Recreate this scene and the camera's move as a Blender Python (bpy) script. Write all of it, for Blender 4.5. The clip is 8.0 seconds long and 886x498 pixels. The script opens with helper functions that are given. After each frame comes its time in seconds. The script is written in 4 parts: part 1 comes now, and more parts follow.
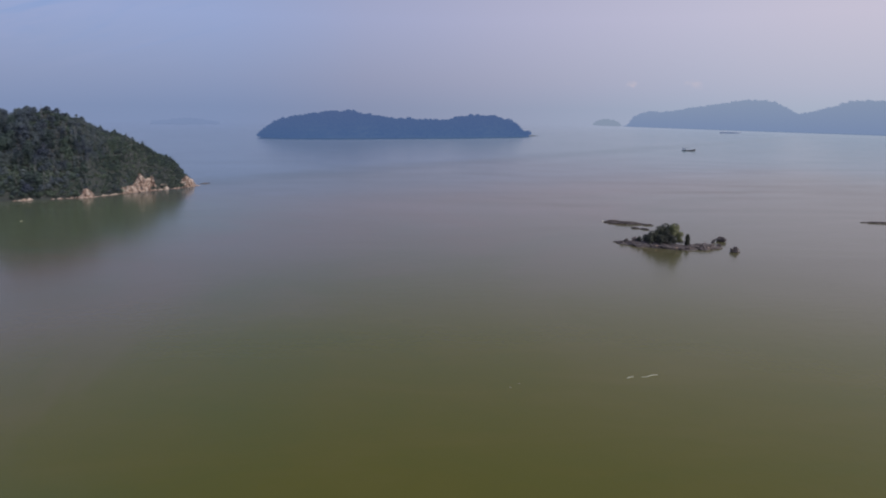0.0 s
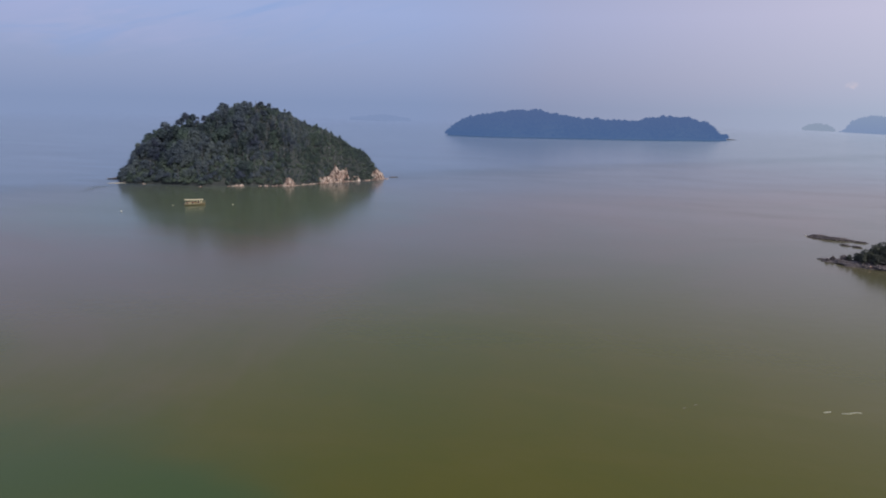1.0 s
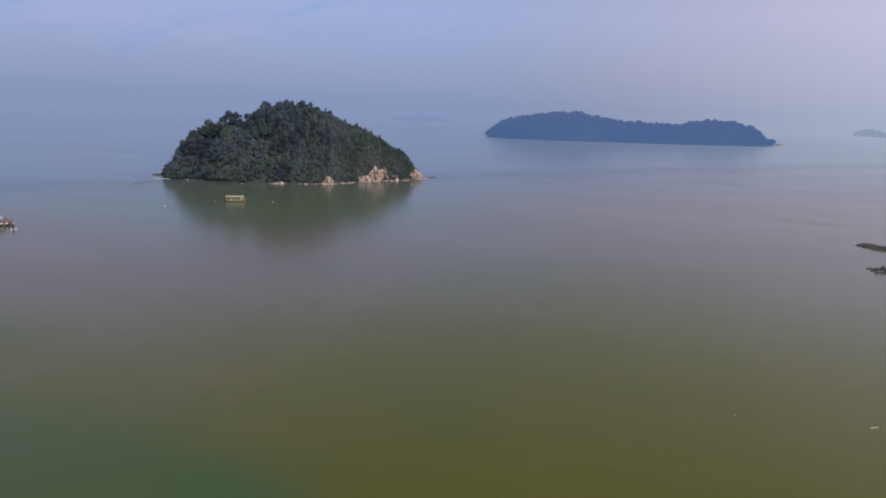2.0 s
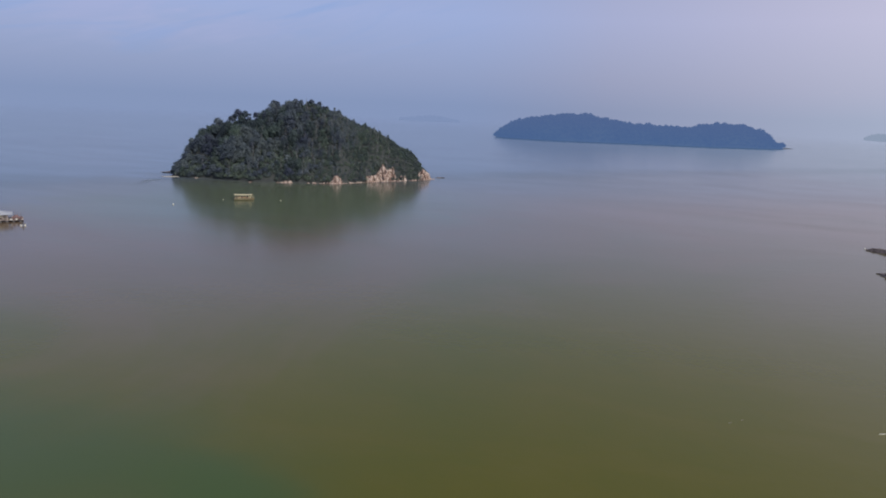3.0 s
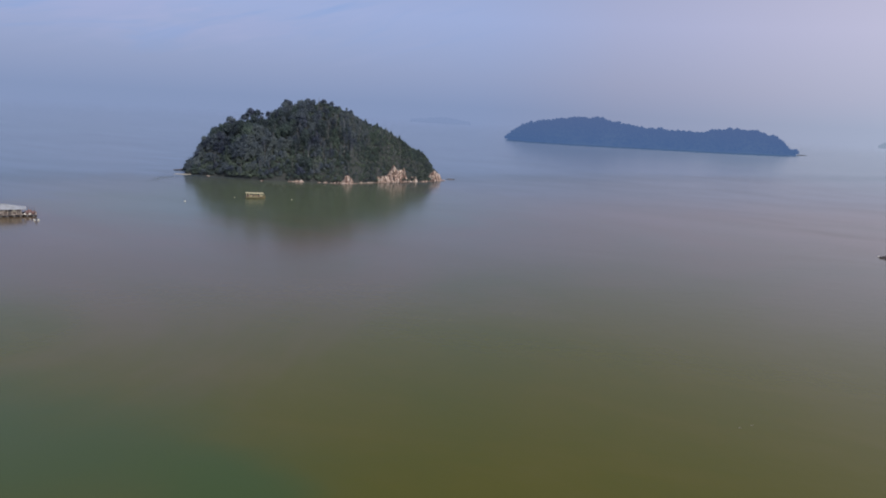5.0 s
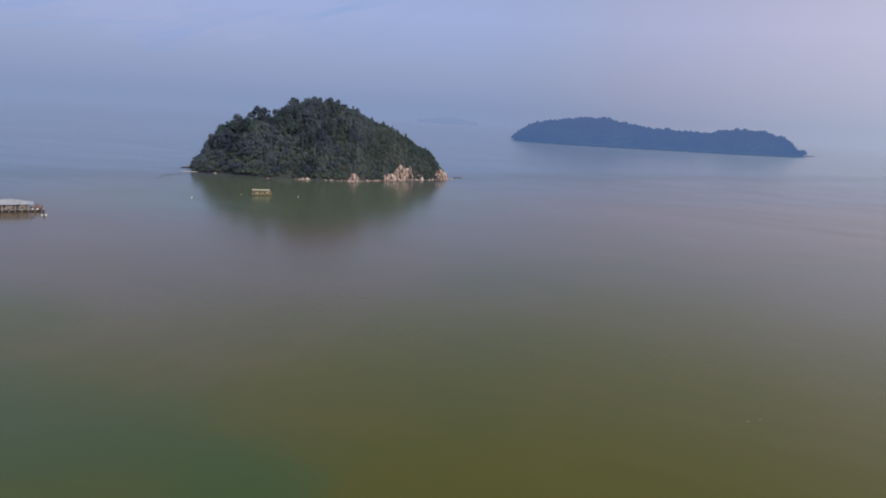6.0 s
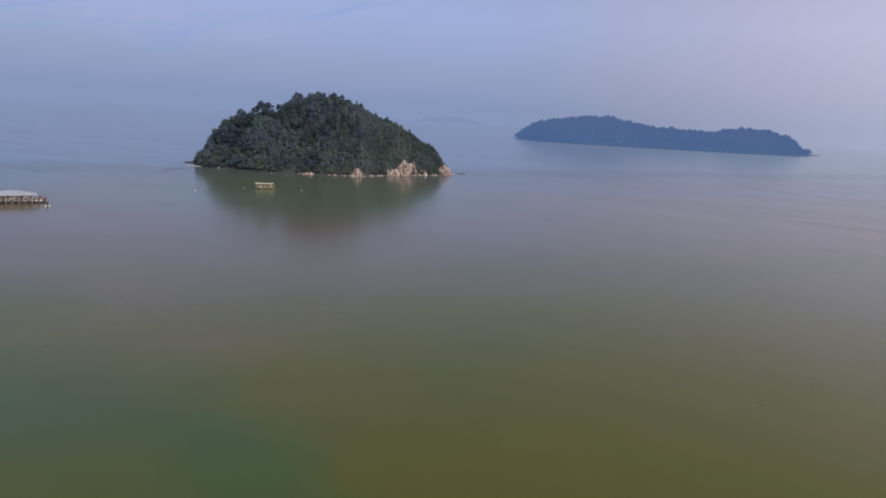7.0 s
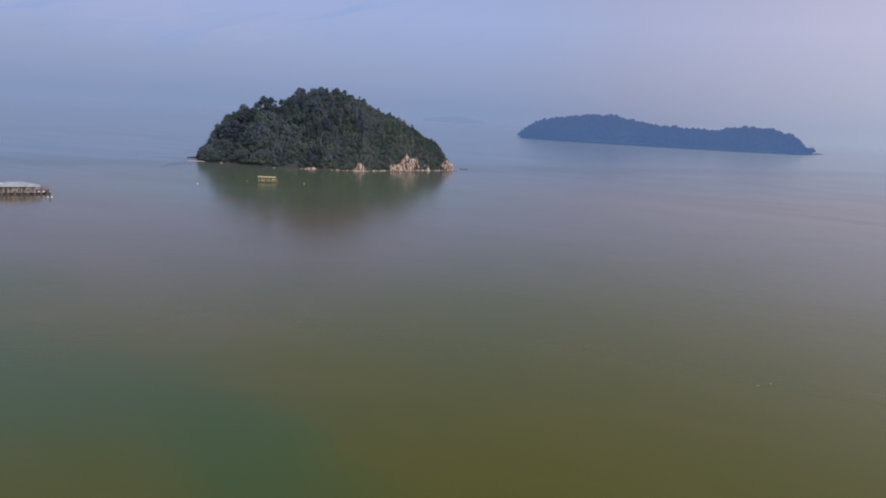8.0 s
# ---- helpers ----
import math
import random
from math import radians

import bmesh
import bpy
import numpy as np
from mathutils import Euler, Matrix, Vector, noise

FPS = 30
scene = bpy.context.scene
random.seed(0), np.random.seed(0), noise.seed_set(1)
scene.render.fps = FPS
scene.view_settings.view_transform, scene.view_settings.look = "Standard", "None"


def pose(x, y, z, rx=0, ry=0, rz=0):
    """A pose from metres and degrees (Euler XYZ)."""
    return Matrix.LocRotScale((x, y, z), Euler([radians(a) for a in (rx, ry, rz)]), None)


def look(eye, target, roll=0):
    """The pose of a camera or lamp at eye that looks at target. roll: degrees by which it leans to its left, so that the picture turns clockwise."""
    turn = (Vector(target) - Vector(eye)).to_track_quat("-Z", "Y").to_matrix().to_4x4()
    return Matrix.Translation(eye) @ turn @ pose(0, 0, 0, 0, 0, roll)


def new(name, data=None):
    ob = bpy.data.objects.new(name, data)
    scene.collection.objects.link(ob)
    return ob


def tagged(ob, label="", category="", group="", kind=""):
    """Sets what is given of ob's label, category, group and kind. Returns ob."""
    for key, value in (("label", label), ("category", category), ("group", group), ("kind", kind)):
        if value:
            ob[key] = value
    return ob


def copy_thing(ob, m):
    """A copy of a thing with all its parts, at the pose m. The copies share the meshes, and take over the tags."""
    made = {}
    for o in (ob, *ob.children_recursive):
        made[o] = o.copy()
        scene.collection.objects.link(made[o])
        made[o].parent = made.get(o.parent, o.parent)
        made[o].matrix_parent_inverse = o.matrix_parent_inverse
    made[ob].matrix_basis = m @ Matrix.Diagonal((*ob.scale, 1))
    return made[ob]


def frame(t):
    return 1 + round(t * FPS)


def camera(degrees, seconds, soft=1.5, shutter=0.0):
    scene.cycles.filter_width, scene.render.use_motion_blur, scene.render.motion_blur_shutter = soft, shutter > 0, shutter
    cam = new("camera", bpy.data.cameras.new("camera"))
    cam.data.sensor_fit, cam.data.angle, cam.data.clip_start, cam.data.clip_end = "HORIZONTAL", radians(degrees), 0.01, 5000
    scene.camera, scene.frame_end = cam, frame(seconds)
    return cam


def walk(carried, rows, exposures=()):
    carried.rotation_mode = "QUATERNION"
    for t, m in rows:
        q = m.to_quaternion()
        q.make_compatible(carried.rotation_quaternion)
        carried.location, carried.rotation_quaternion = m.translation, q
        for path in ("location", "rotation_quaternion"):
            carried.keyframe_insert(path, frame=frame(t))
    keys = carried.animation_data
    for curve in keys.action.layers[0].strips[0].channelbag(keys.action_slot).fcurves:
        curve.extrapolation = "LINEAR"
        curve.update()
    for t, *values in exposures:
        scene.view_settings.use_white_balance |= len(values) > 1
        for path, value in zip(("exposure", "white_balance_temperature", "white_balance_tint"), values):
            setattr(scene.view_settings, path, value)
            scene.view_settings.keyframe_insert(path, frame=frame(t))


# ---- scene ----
cam = camera(63.98, 8.0, soft=1.9, shutter=0.25)
PATH = [
    (0, 0.00, 0.00, 70.00, 0.00, -11.00, 0.50),
    (0.5, 0.50, 1.70, 69.80, 7.57, -11.13, 0.94),
    (1, 0.85, 2.96, 69.68, 14.60, -11.28, 1.35),
    (1.5, 0.95, 3.80, 69.50, 16.90, -11.31, 1.63),
    (2, 1.00, 4.20, 69.30, 17.68, -11.29, 1.97),
    (3.5, 0.95, 4.50, 69.05, 18.44, -11.21, 2.65),
    (4, 0.90, 4.50, 68.90, 18.63, -11.15, 2.85),
    (4.5, 0.85, 4.50, 68.80, 18.80, -11.14, 3.06),
    (6, 0.75, 4.65, 66.20, 19.55, -11.10, 3.36),
    (6.5, 0.78, 4.75, 64.25, 19.59, -11.12, 3.43),
    (7, 0.92, 4.85, 61.85, 19.83, -11.11, 3.44),
    (7.5, 1.12, 4.95, 59.30, 19.96, -11.07, 3.41),
    (8, 1.35, 5.05, 56.93, 20.07, -11.08, 3.42),
]
walk(cam, [(t, pose(x, y, z, 90 + pitch, 0, yaw) @ pose(0, 0, 0, 0, 0, roll)) for t, x, y, z, yaw, pitch, roll in PATH],
     [(0, -0.22), (0.5, -0.16), (1.0, -0.09), (1.5, -0.07), (8, -0.07)])

# ---- world and sun ----
SUN_EL, SUN_AZ = 40.0, 124.0          # azimuth clockwise from +y
world = bpy.data.worlds.new("world")
scene.world = world
world.use_nodes = True
wn, wl = world.node_tree.nodes, world.node_tree.links
wn.clear()


def math_node(nodes, links, op, a, b=None, clamp=False):
    n = nodes.new("ShaderNodeMath")
    n.operation, n.use_clamp = op, clamp
    for k, v in ((0, a), (1, b)):
        if v is None:
            continue
        if hasattr(v, "is_output"):
            links.new(v, n.inputs[k])
        else:
            n.inputs[k].default_value = v
    return n.outputs[0]


def mix_col(nodes, links, fac, a, b, blend="MIX"):
    n = nodes.new("ShaderNodeMix")
    n.data_type, n.blend_type, n.clamp_factor = "RGBA", blend, True
    for k, v in ((0, fac), (6, a), (7, b)):
        if hasattr(v, "is_output"):
            links.new(v, n.inputs[k])
        else:
            n.inputs[k].default_value = v if k == 0 else (*v, 1)
    return n.outputs[2]


def ramp(nodes, links, fac, stops, mode="LINEAR"):
    n = nodes.new("ShaderNodeValToRGB")
    n.color_ramp.interpolation = mode
    while len(n.color_ramp.elements) < len(stops):
        n.color_ramp.elements.new(0.5)
    for el, (p, c) in zip(n.color_ramp.elements, stops):
        el.position = p
        el.color = (*c, 1) if isinstance(c, tuple) else (c, c, c, 1)
    links.new(fac, n.inputs[0])
    return n.outputs[0]


def noise_node(nodes, links, vec, scale, detail=4.0, rough=0.55, distortion=0.0):
    n = nodes.new("ShaderNodeTexNoise")
    n.inputs["Scale"].default_value = scale
    n.inputs["Detail"].default_value = detail
    n.inputs["Roughness"].default_value = rough
    n.inputs["Distortion"].default_value = distortion
    if vec is not None:
        links.new(vec, n.inputs["Vector"])
    return n.outputs["Fac"]


def stretch(nodes, links, vec, sx, sy, sz, rz=0.0):
    n = nodes.new("ShaderNodeMapping")
    n.inputs["Scale"].default_value = (sx, sy, sz)
    n.inputs["Rotation"].default_value = (0, 0, radians(rz))
    links.new(vec, n.inputs["Vector"])
    return n.outputs[0]


tc = wn.new("ShaderNodeTexCoord").outputs["Generated"]
sep = wn.new("ShaderNodeSeparateXYZ")
wl.new(tc, sep.inputs[0])
up = math_node(wn, wl, "MAXIMUM", sep.outputs[2], 0.004)
comb = wn.new("ShaderNodeCombineXYZ")
wl.new(sep.outputs[0], comb.inputs[0])
wl.new(sep.outputs[1], comb.inputs[1])
wl.new(up, comb.inputs[2])
sky = wn.new("ShaderNodeTexSky")
sky.sky_type, sky.sun_disc = "NISHITA", False
sky.sun_elevation, sky.sun_rotation = radians(SUN_EL), radians(SUN_AZ)
sky.air_density, sky.dust_density, sky.ozone_density = 1.3, 2.0, 2.0
wl.new(comb.outputs[0], sky.inputs["Vector"])
sky_dim = mix_col(wn, wl, 1.0, sky.outputs[0], (0.09, 0.09, 0.09), "MULTIPLY")
# moist sea haze: blue towards the open sea, paler and pinker on the sunny side
haze_cool = ramp(wn, wl, up, [(0.0, (0.252, 0.332, 0.550)), (0.045, (0.300, 0.372, 0.610)), (0.12, (0.360, 0.444, 0.752)), (0.35, (0.35, 0.40, 0.61))])
haze_warm = ramp(wn, wl, up, [(0.0, (0.490, 0.560, 0.705)), (0.035, (0.570, 0.590, 0.745)), (0.12, (0.715, 0.665, 0.815)), (0.35, (0.67, 0.62, 0.72))])
side = math_node(wn, wl, "MULTIPLY_ADD", sep.outputs[0], 1.1)
side.node.inputs[2].default_value = 0.32
side_s = ramp(wn, wl, side, [(0.0, 0.0), (1.0, 1.0)], "EASE")
haze = mix_col(wn, wl, side_s, haze_cool, haze_warm)
between = ramp(wn, wl, side, [(0.0, 0.0), (0.2, 1.0), (0.4, 0.75), (0.68, 0.0)])
haze = mix_col(wn, wl, between, haze, mix_col(wn, wl, 1.0, haze, (1.052, 0.968, 0.925), "MULTIPLY"))
# thin slanting wisps of high cloud with clearer blue between them
lean = wn.new("ShaderNodeMapping")
lean.inputs["Rotation"].default_value = (0, radians(17), radians(20))
wl.new(comb.outputs[0], lean.inputs["Vector"])
high = ramp(wn, wl, up, [(0.035, 0.0), (0.13, 1.0)])
seaward_sky = math_node(wn, wl, "DIVIDE", math_node(wn, wl, "SUBTRACT", -0.24, sep.outputs[0]), 0.3, True)
for scale, seed, lo, hi, amount, tint in ((1.5, 3.0, 0.44, 0.66, 0.55, (0.43, 0.45, 0.735)), (1.6, 11.0, 0.47, 0.64, 0.85, (0.235, 0.385, 0.750)), (5.0, 7.0, 0.50, 0.74, 0.28, (0.50, 0.50, 0.76))):
    veil_vec = wn.new("ShaderNodeMapping")
    veil_vec.inputs["Scale"].default_value = (2.0, 2.0, 12.0)
    veil_vec.inputs["Location"].default_value = (seed, seed * 0.7, 0)
    wl.new(lean.outputs[0], veil_vec.inputs["Vector"])
    veil = noise_node(wn, wl, veil_vec.outputs[0], scale, 6.0, 0.58, 0.7)
    veil = mix_col(wn, wl, 1.0, ramp(wn, wl, veil, [(lo, 0.0), (hi, amount)], "EASE"), high, "MULTIPLY")
    veil = mix_col(wn, wl, 1.0, veil, seaward_sky, "MULTIPLY")
    haze = mix_col(wn, wl, veil, haze, tint)
flat = stretch(wn, wl, tc, 1, 1, 1.9)
for az, el, size, amount in ((14.4, 2.1, 0.028, 0.42), (18.9, 2.15, 0.038, 0.30), (9.6, 2.15, 0.016, 0.18)):
    far_off = wn.new("ShaderNodeVectorMath")
    far_off.operation = "DISTANCE"
    wl.new(flat, far_off.inputs[0])
    far_off.inputs[1].default_value = (math.sin(radians(az)), math.cos(radians(az)), 1.9 * math.sin(radians(el)))
    ragged = noise_node(wn, wl, tc, 70.0, 4, 0.7)
    puff = math_node(wn, wl, "ADD", math_node(wn, wl, "DIVIDE", far_off.outputs["Value"], size), math_node(wn, wl, "MULTIPLY", ragged, 1.3))
    haze = mix_col(wn, wl, ramp(wn, wl, puff, [(0.55, amount), (1.15, 0.0)], "EASE"), haze, (0.78, 0.66, 0.72))
depth = ramp(wn, wl, up, [(0.0, 0.93), (0.15, 0.88), (0.6, 0.45), (1.0, 0.35)])
sky_all = mix_col(wn, wl, depth, sky_dim, haze)
bg = wn.new("ShaderNodeBackground")
bg.inputs["Strength"].default_value = 1.0
wl.new(sky_all, bg.inputs["Color"])
wo = wn.new("ShaderNodeOutputWorld")
wl.new(bg.outputs[0], wo.inputs["Surface"])

sun_data = bpy.data.lights.new("sun", "SUN")
sun_data.energy, sun_data.angle, sun_data.color = 2.6, radians(1.5), (1.0, 0.93, 0.82)
sun = new("sun", sun_data)
sx, sy = math.sin(radians(SUN_AZ)), math.cos(radians(SUN_AZ))
sun.matrix_world = look((sx * 900, sy * 900, 900 * math.tan(radians(SUN_EL))), (0, 0, 0))


# ---- materials ----
def material(name):
    m = bpy.data.materials.new(name)
    m.use_nodes = True
    return m, m.node_tree.nodes, m.node_tree.links, m.node_tree.nodes["Principled BSDF"]


def set_in(bsdf, links, key, value):
    if hasattr(value, "is_output"):
        links.new(value, bsdf.inputs[key])
    else:
        bsdf.inputs[key].default_value = value


def bump(nodes, links, bsdf, height, strength, distance):
    b = nodes.new("ShaderNodeBump")
    b.inputs["Strength"].default_value, b.inputs["Distance"].default_value = strength, distance
    links.new(height, b.inputs["Height"])
    links.new(b.outputs[0], bsdf.inputs["Normal"])


def water_material():
    m, n, l, b = material("turbid_sea_water")
    pos = n.new("ShaderNodeNewGeometry").outputs["Position"]
    # silt clouds and currents
    silt = noise_node(n, l, stretch(n, l, pos, 1, 1.0, 1, 25), 0.006, 5, 0.6, 1.2)
    silt2 = noise_node(n, l, stretch(n, l, pos, 1.0, 2.6, 1, -40), 0.02, 4, 0.6, 0.8)
    s = math_node(n, l, "ADD", math_node(n, l, "MULTIPLY", silt, 0.65), math_node(n, l, "MULTIPLY", silt2, 0.35))
    turbid = ramp(n, l, s, [(0.36, (0.080, 0.085, 0.003)), (0.50, (0.091, 0.088, 0.004)), (0.64, (0.102, 0.094, 0.010))])
    # further out the water carries more grey-brown mud
    flat_pos = n.new("ShaderNodeVectorMath")
    flat_pos.operation = "LENGTH"
    l.new(pos, flat_pos.inputs[0])
    out = flat_pos.outputs["Value"]
    muddy = math_node(n, l, "DIVIDE", math_node(n, l, "SUBTRACT", math_node(n, l, "ADD", out, math_node(n, l, "MULTIPLY", math_node(n, l, "SUBTRACT", silt, 0.5), 160.0)), 190.0), 190.0, True)
    turbid = mix_col(n, l, ramp(n, l, muddy, [(0.0, 0.0), (1.0, 0.85)], "EASE"), turbid, (0.105, 0.100, 0.062))
    # the silty coastal water gives way to bluer open sea along a wandering front
    dot = n.new("ShaderNodeVectorMath")
    dot.operation = "DOT_PRODUCT"
    l.new(pos, dot.inputs[0])
    dot.inputs[1].default_value = (-0.75, 0.66, 0)
    front = math_node(n, l, "ADD", dot.outputs["Value"], math_node(n, l, "MULTIPLY", math_node(n, l, "SUBTRACT", silt, 0.5), 420.0))
    brown = math_node(n, l, "DIVIDE", math_node(n, l, "SUBTRACT", front, 180.0), 200.0, True)
    turbid = mix_col(n, l, brown, turbid, (0.136, 0.098, 0.058))
    # the wooded island's green reflection, painted into the water colour before it
    lee = n.new("ShaderNodeMapping")
    lee.vector_type = "TEXTURE"
    lee.inputs["Location"].default_value = (-276, 450, 0)
    lee.inputs["Rotation"].default_value = (0, 0, radians(32))
    lee.inputs["Scale"].default_value = (215, 205, 1)
    l.new(pos, lee.inputs["Vector"])
    reflect_len = n.new("ShaderNodeVectorMath")
    reflect_len.operation = "LENGTH"
    l.new(lee.outputs[0], reflect_len.inputs[0])
    reflect_d = math_node(n, l, "ADD", reflect_len.outputs["Value"], math_node(n, l, "MULTIPLY", math_node(n, l, "SUBTRACT", silt2, 0.5), 0.8))
    reflect_f = ramp(n, l, reflect_d, [(0.35, 0.9), (1.0, 0.0)], "EASE")
    turbid = mix_col(n, l, reflect_f, turbid, (0.088, 0.117, 0.068))
    # greyer water outside the silt, then bluer open sea past a second, sharper front
    off_reflection = math_node(n, l, "SUBTRACT", 1.0, math_node(n, l, "MULTIPLY", reflect_f, 0.8))
    across = n.new("ShaderNodeSeparateXYZ")
    l.new(pos, across.inputs[0])
    wander = math_node(n, l, "MULTIPLY", math_node(n, l, "SUBTRACT", silt2, 0.5), 150.0)
    north_of = n.new("ShaderNodeVectorMath")
    north_of.operation = "DOT_PRODUCT"
    l.new(pos, north_of.inputs[0])
    north_of.inputs[1].default_value = (-0.5, 0.87, 0)
    north = math_node(n, l, "DIVIDE", math_node(n, l, "SUBTRACT", math_node(n, l, "ADD", north_of.outputs["Value"], wander), 455.0), 210.0)
    west_of = n.new("ShaderNodeVectorMath")
    west_of.operation = "DOT_PRODUCT"
    l.new(pos, west_of.inputs[0])
    west_of.inputs[1].default_value = (-0.88, 0.47, 0)
    west = math_node(n, l, "DIVIDE", math_node(n, l, "SUBTRACT", math_node(n, l, "ADD", west_of.outputs["Value"], wander), 465.0), 70.0)
    grey = ramp(n, l, math_node(n, l, "MAXIMUM", north, west, True), [(0.0, 0.0), (1.0, 1.0)], "EASE")
    col = mix_col(n, l, math_node(n, l, "MULTIPLY", grey, off_reflection), turbid, (0.095, 0.112, 0.118))
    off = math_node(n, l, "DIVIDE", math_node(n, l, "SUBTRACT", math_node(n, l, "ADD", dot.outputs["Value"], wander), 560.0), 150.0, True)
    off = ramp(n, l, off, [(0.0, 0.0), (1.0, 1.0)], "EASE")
    # besides the bluer water, this colour carries some of the distance haze
    col = mix_col(n, l, math_node(n, l, "MULTIPLY", off, off_reflection), col, (0.086, 0.136, 0.190))
    # pale teal painted below the far headland, to brighten over the hills' dark reflection
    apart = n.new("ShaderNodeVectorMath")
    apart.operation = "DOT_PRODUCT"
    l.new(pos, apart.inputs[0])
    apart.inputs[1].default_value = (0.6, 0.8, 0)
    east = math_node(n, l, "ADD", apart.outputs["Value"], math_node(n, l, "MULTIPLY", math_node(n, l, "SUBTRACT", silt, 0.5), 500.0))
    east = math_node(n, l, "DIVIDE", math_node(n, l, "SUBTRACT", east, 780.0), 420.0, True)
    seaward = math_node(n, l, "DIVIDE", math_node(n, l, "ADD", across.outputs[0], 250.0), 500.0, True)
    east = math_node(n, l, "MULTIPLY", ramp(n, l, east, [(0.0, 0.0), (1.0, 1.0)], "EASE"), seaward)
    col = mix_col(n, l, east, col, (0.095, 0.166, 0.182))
    # a greener tongue of clearer water, its edge frayed by the current
    warp = n.new("ShaderNodeTexNoise")
    warp.inputs["Scale"].default_value, warp.inputs["Detail"].default_value = 0.035, 5
    l.new(pos, warp.inputs["Vector"])
    vm = n.new("ShaderNodeVectorMath")
    vm.operation = "MULTIPLY_ADD"
    l.new(warp.outputs["Color"], vm.inputs[0])
    vm.inputs[1].default_value = (26, 26, 0)
    l.new(pos, vm.inputs[2])
    for (tx, ty), turn, (ta, tb), amount, tint in (((-126, 96), 4, (98, 43), 0.82, (0.050, 0.086, 0.026)), ((-64, 98), -24, (44, 18), 0.85, (0.052, 0.088, 0.018)), ((-322, 288), 35, (34, 15), 0.6, (0.125, 0.088, 0.062))):
        mp = n.new("ShaderNodeMapping")
        mp.vector_type = "TEXTURE"
        mp.inputs["Location"].default_value = (tx + 13, ty + 13, 0)
        mp.inputs["Rotation"].default_value = (0, 0, radians(turn))
        mp.inputs["Scale"].default_value = (ta, tb, 1)
        l.new(vm.outputs[0], mp.inputs["Vector"])
        ln = n.new("ShaderNodeVectorMath")
        ln.operation = "LENGTH"
        l.new(mp.outputs[0], ln.inputs[0])
        col = mix_col(n, l, ramp(n, l, ln.outputs["Value"], [(0.2, amount), (1.05, 0.0)], "EASE"), col, tint)
    set_in(b, l, "Base Color", col)
    rough = noise_node(n, l, stretch(n, l, pos, 1, 3.0, 1, 35), 0.0045, 4, 0.6, 1.5)
    # shoals and the line between the two waters ruffle the surface
    ruffle = math_node(n, l, "MULTIPLY", math_node(n, l, "MULTIPLY", off, math_node(n, l, "SUBTRACT", 1.0, off)), 0.16)
    for (tx, ty), turn, (ta, tb), amount in (((-412, 485), 101, (46, 10), 0.085), ((93, 541), -21, (40, 14), 0.03), ((60, 580), -30, (40, 14), 0.02), ((250, 640), 10, (90, 20), 0.04)):
        shoal = n.new("ShaderNodeMapping")
        shoal.vector_type = "TEXTURE"
        shoal.inputs["Location"].default_value = (tx + 13, ty + 13, 0)
        shoal.inputs["Rotation"].default_value = (0, 0, radians(turn))
        shoal.inputs["Scale"].default_value = (ta, tb, 1)
        l.new(vm.outputs[0], shoal.inputs["Vector"])
        ln = n.new("ShaderNodeVectorMath")
        ln.operation = "LENGTH"
        l.new(shoal.outputs[0], ln.inputs[0])
        ruffle = math_node(n, l, "ADD", ruffle, ramp(n, l, ln.outputs["Value"], [(0.1, amount), (1.05, 0.0)], "EASE"))
    calm = ramp(n, l, rough, [(0.35, 0.150), (0.65, 0.185)])
    set_in(b, l, "Roughness", math_node(n, l, "ADD", ruffle, calm))
    set_in(b, l, "IOR", 1.33)
    set_in(b, l, "Specular IOR Level", 0.5)
    w1 = noise_node(n, l, pos, 0.22, 3, 0.5)
    w2 = noise_node(n, l, pos, 1.1, 3, 0.6)
    w = math_node(n, l, "ADD", w1, math_node(n, l, "MULTIPLY", w2, 0.3))
    bump(n, l, b, w, 0.14, 0.3)
    # stand-in for haze: the sea turns see-through with distance, until its rim melts into the sky behind it
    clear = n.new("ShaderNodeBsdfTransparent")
    haze_fade = n.new("ShaderNodeMixShader")
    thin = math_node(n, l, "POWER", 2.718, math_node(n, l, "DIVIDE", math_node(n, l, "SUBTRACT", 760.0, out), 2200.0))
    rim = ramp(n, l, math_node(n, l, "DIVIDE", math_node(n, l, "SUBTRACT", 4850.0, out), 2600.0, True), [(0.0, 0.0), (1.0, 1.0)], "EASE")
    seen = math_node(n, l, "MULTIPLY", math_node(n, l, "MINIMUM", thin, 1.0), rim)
    l.new(math_node(n, l, "SUBTRACT", 1.0, seen, True), haze_fade.inputs[0])
    l.new(b.outputs[0], haze_fade.inputs[1])
    l.new(clear.outputs[0], haze_fade.inputs[2])
    l.new(haze_fade.outputs[0], n["Material Output"].inputs["Surface"])
    return m


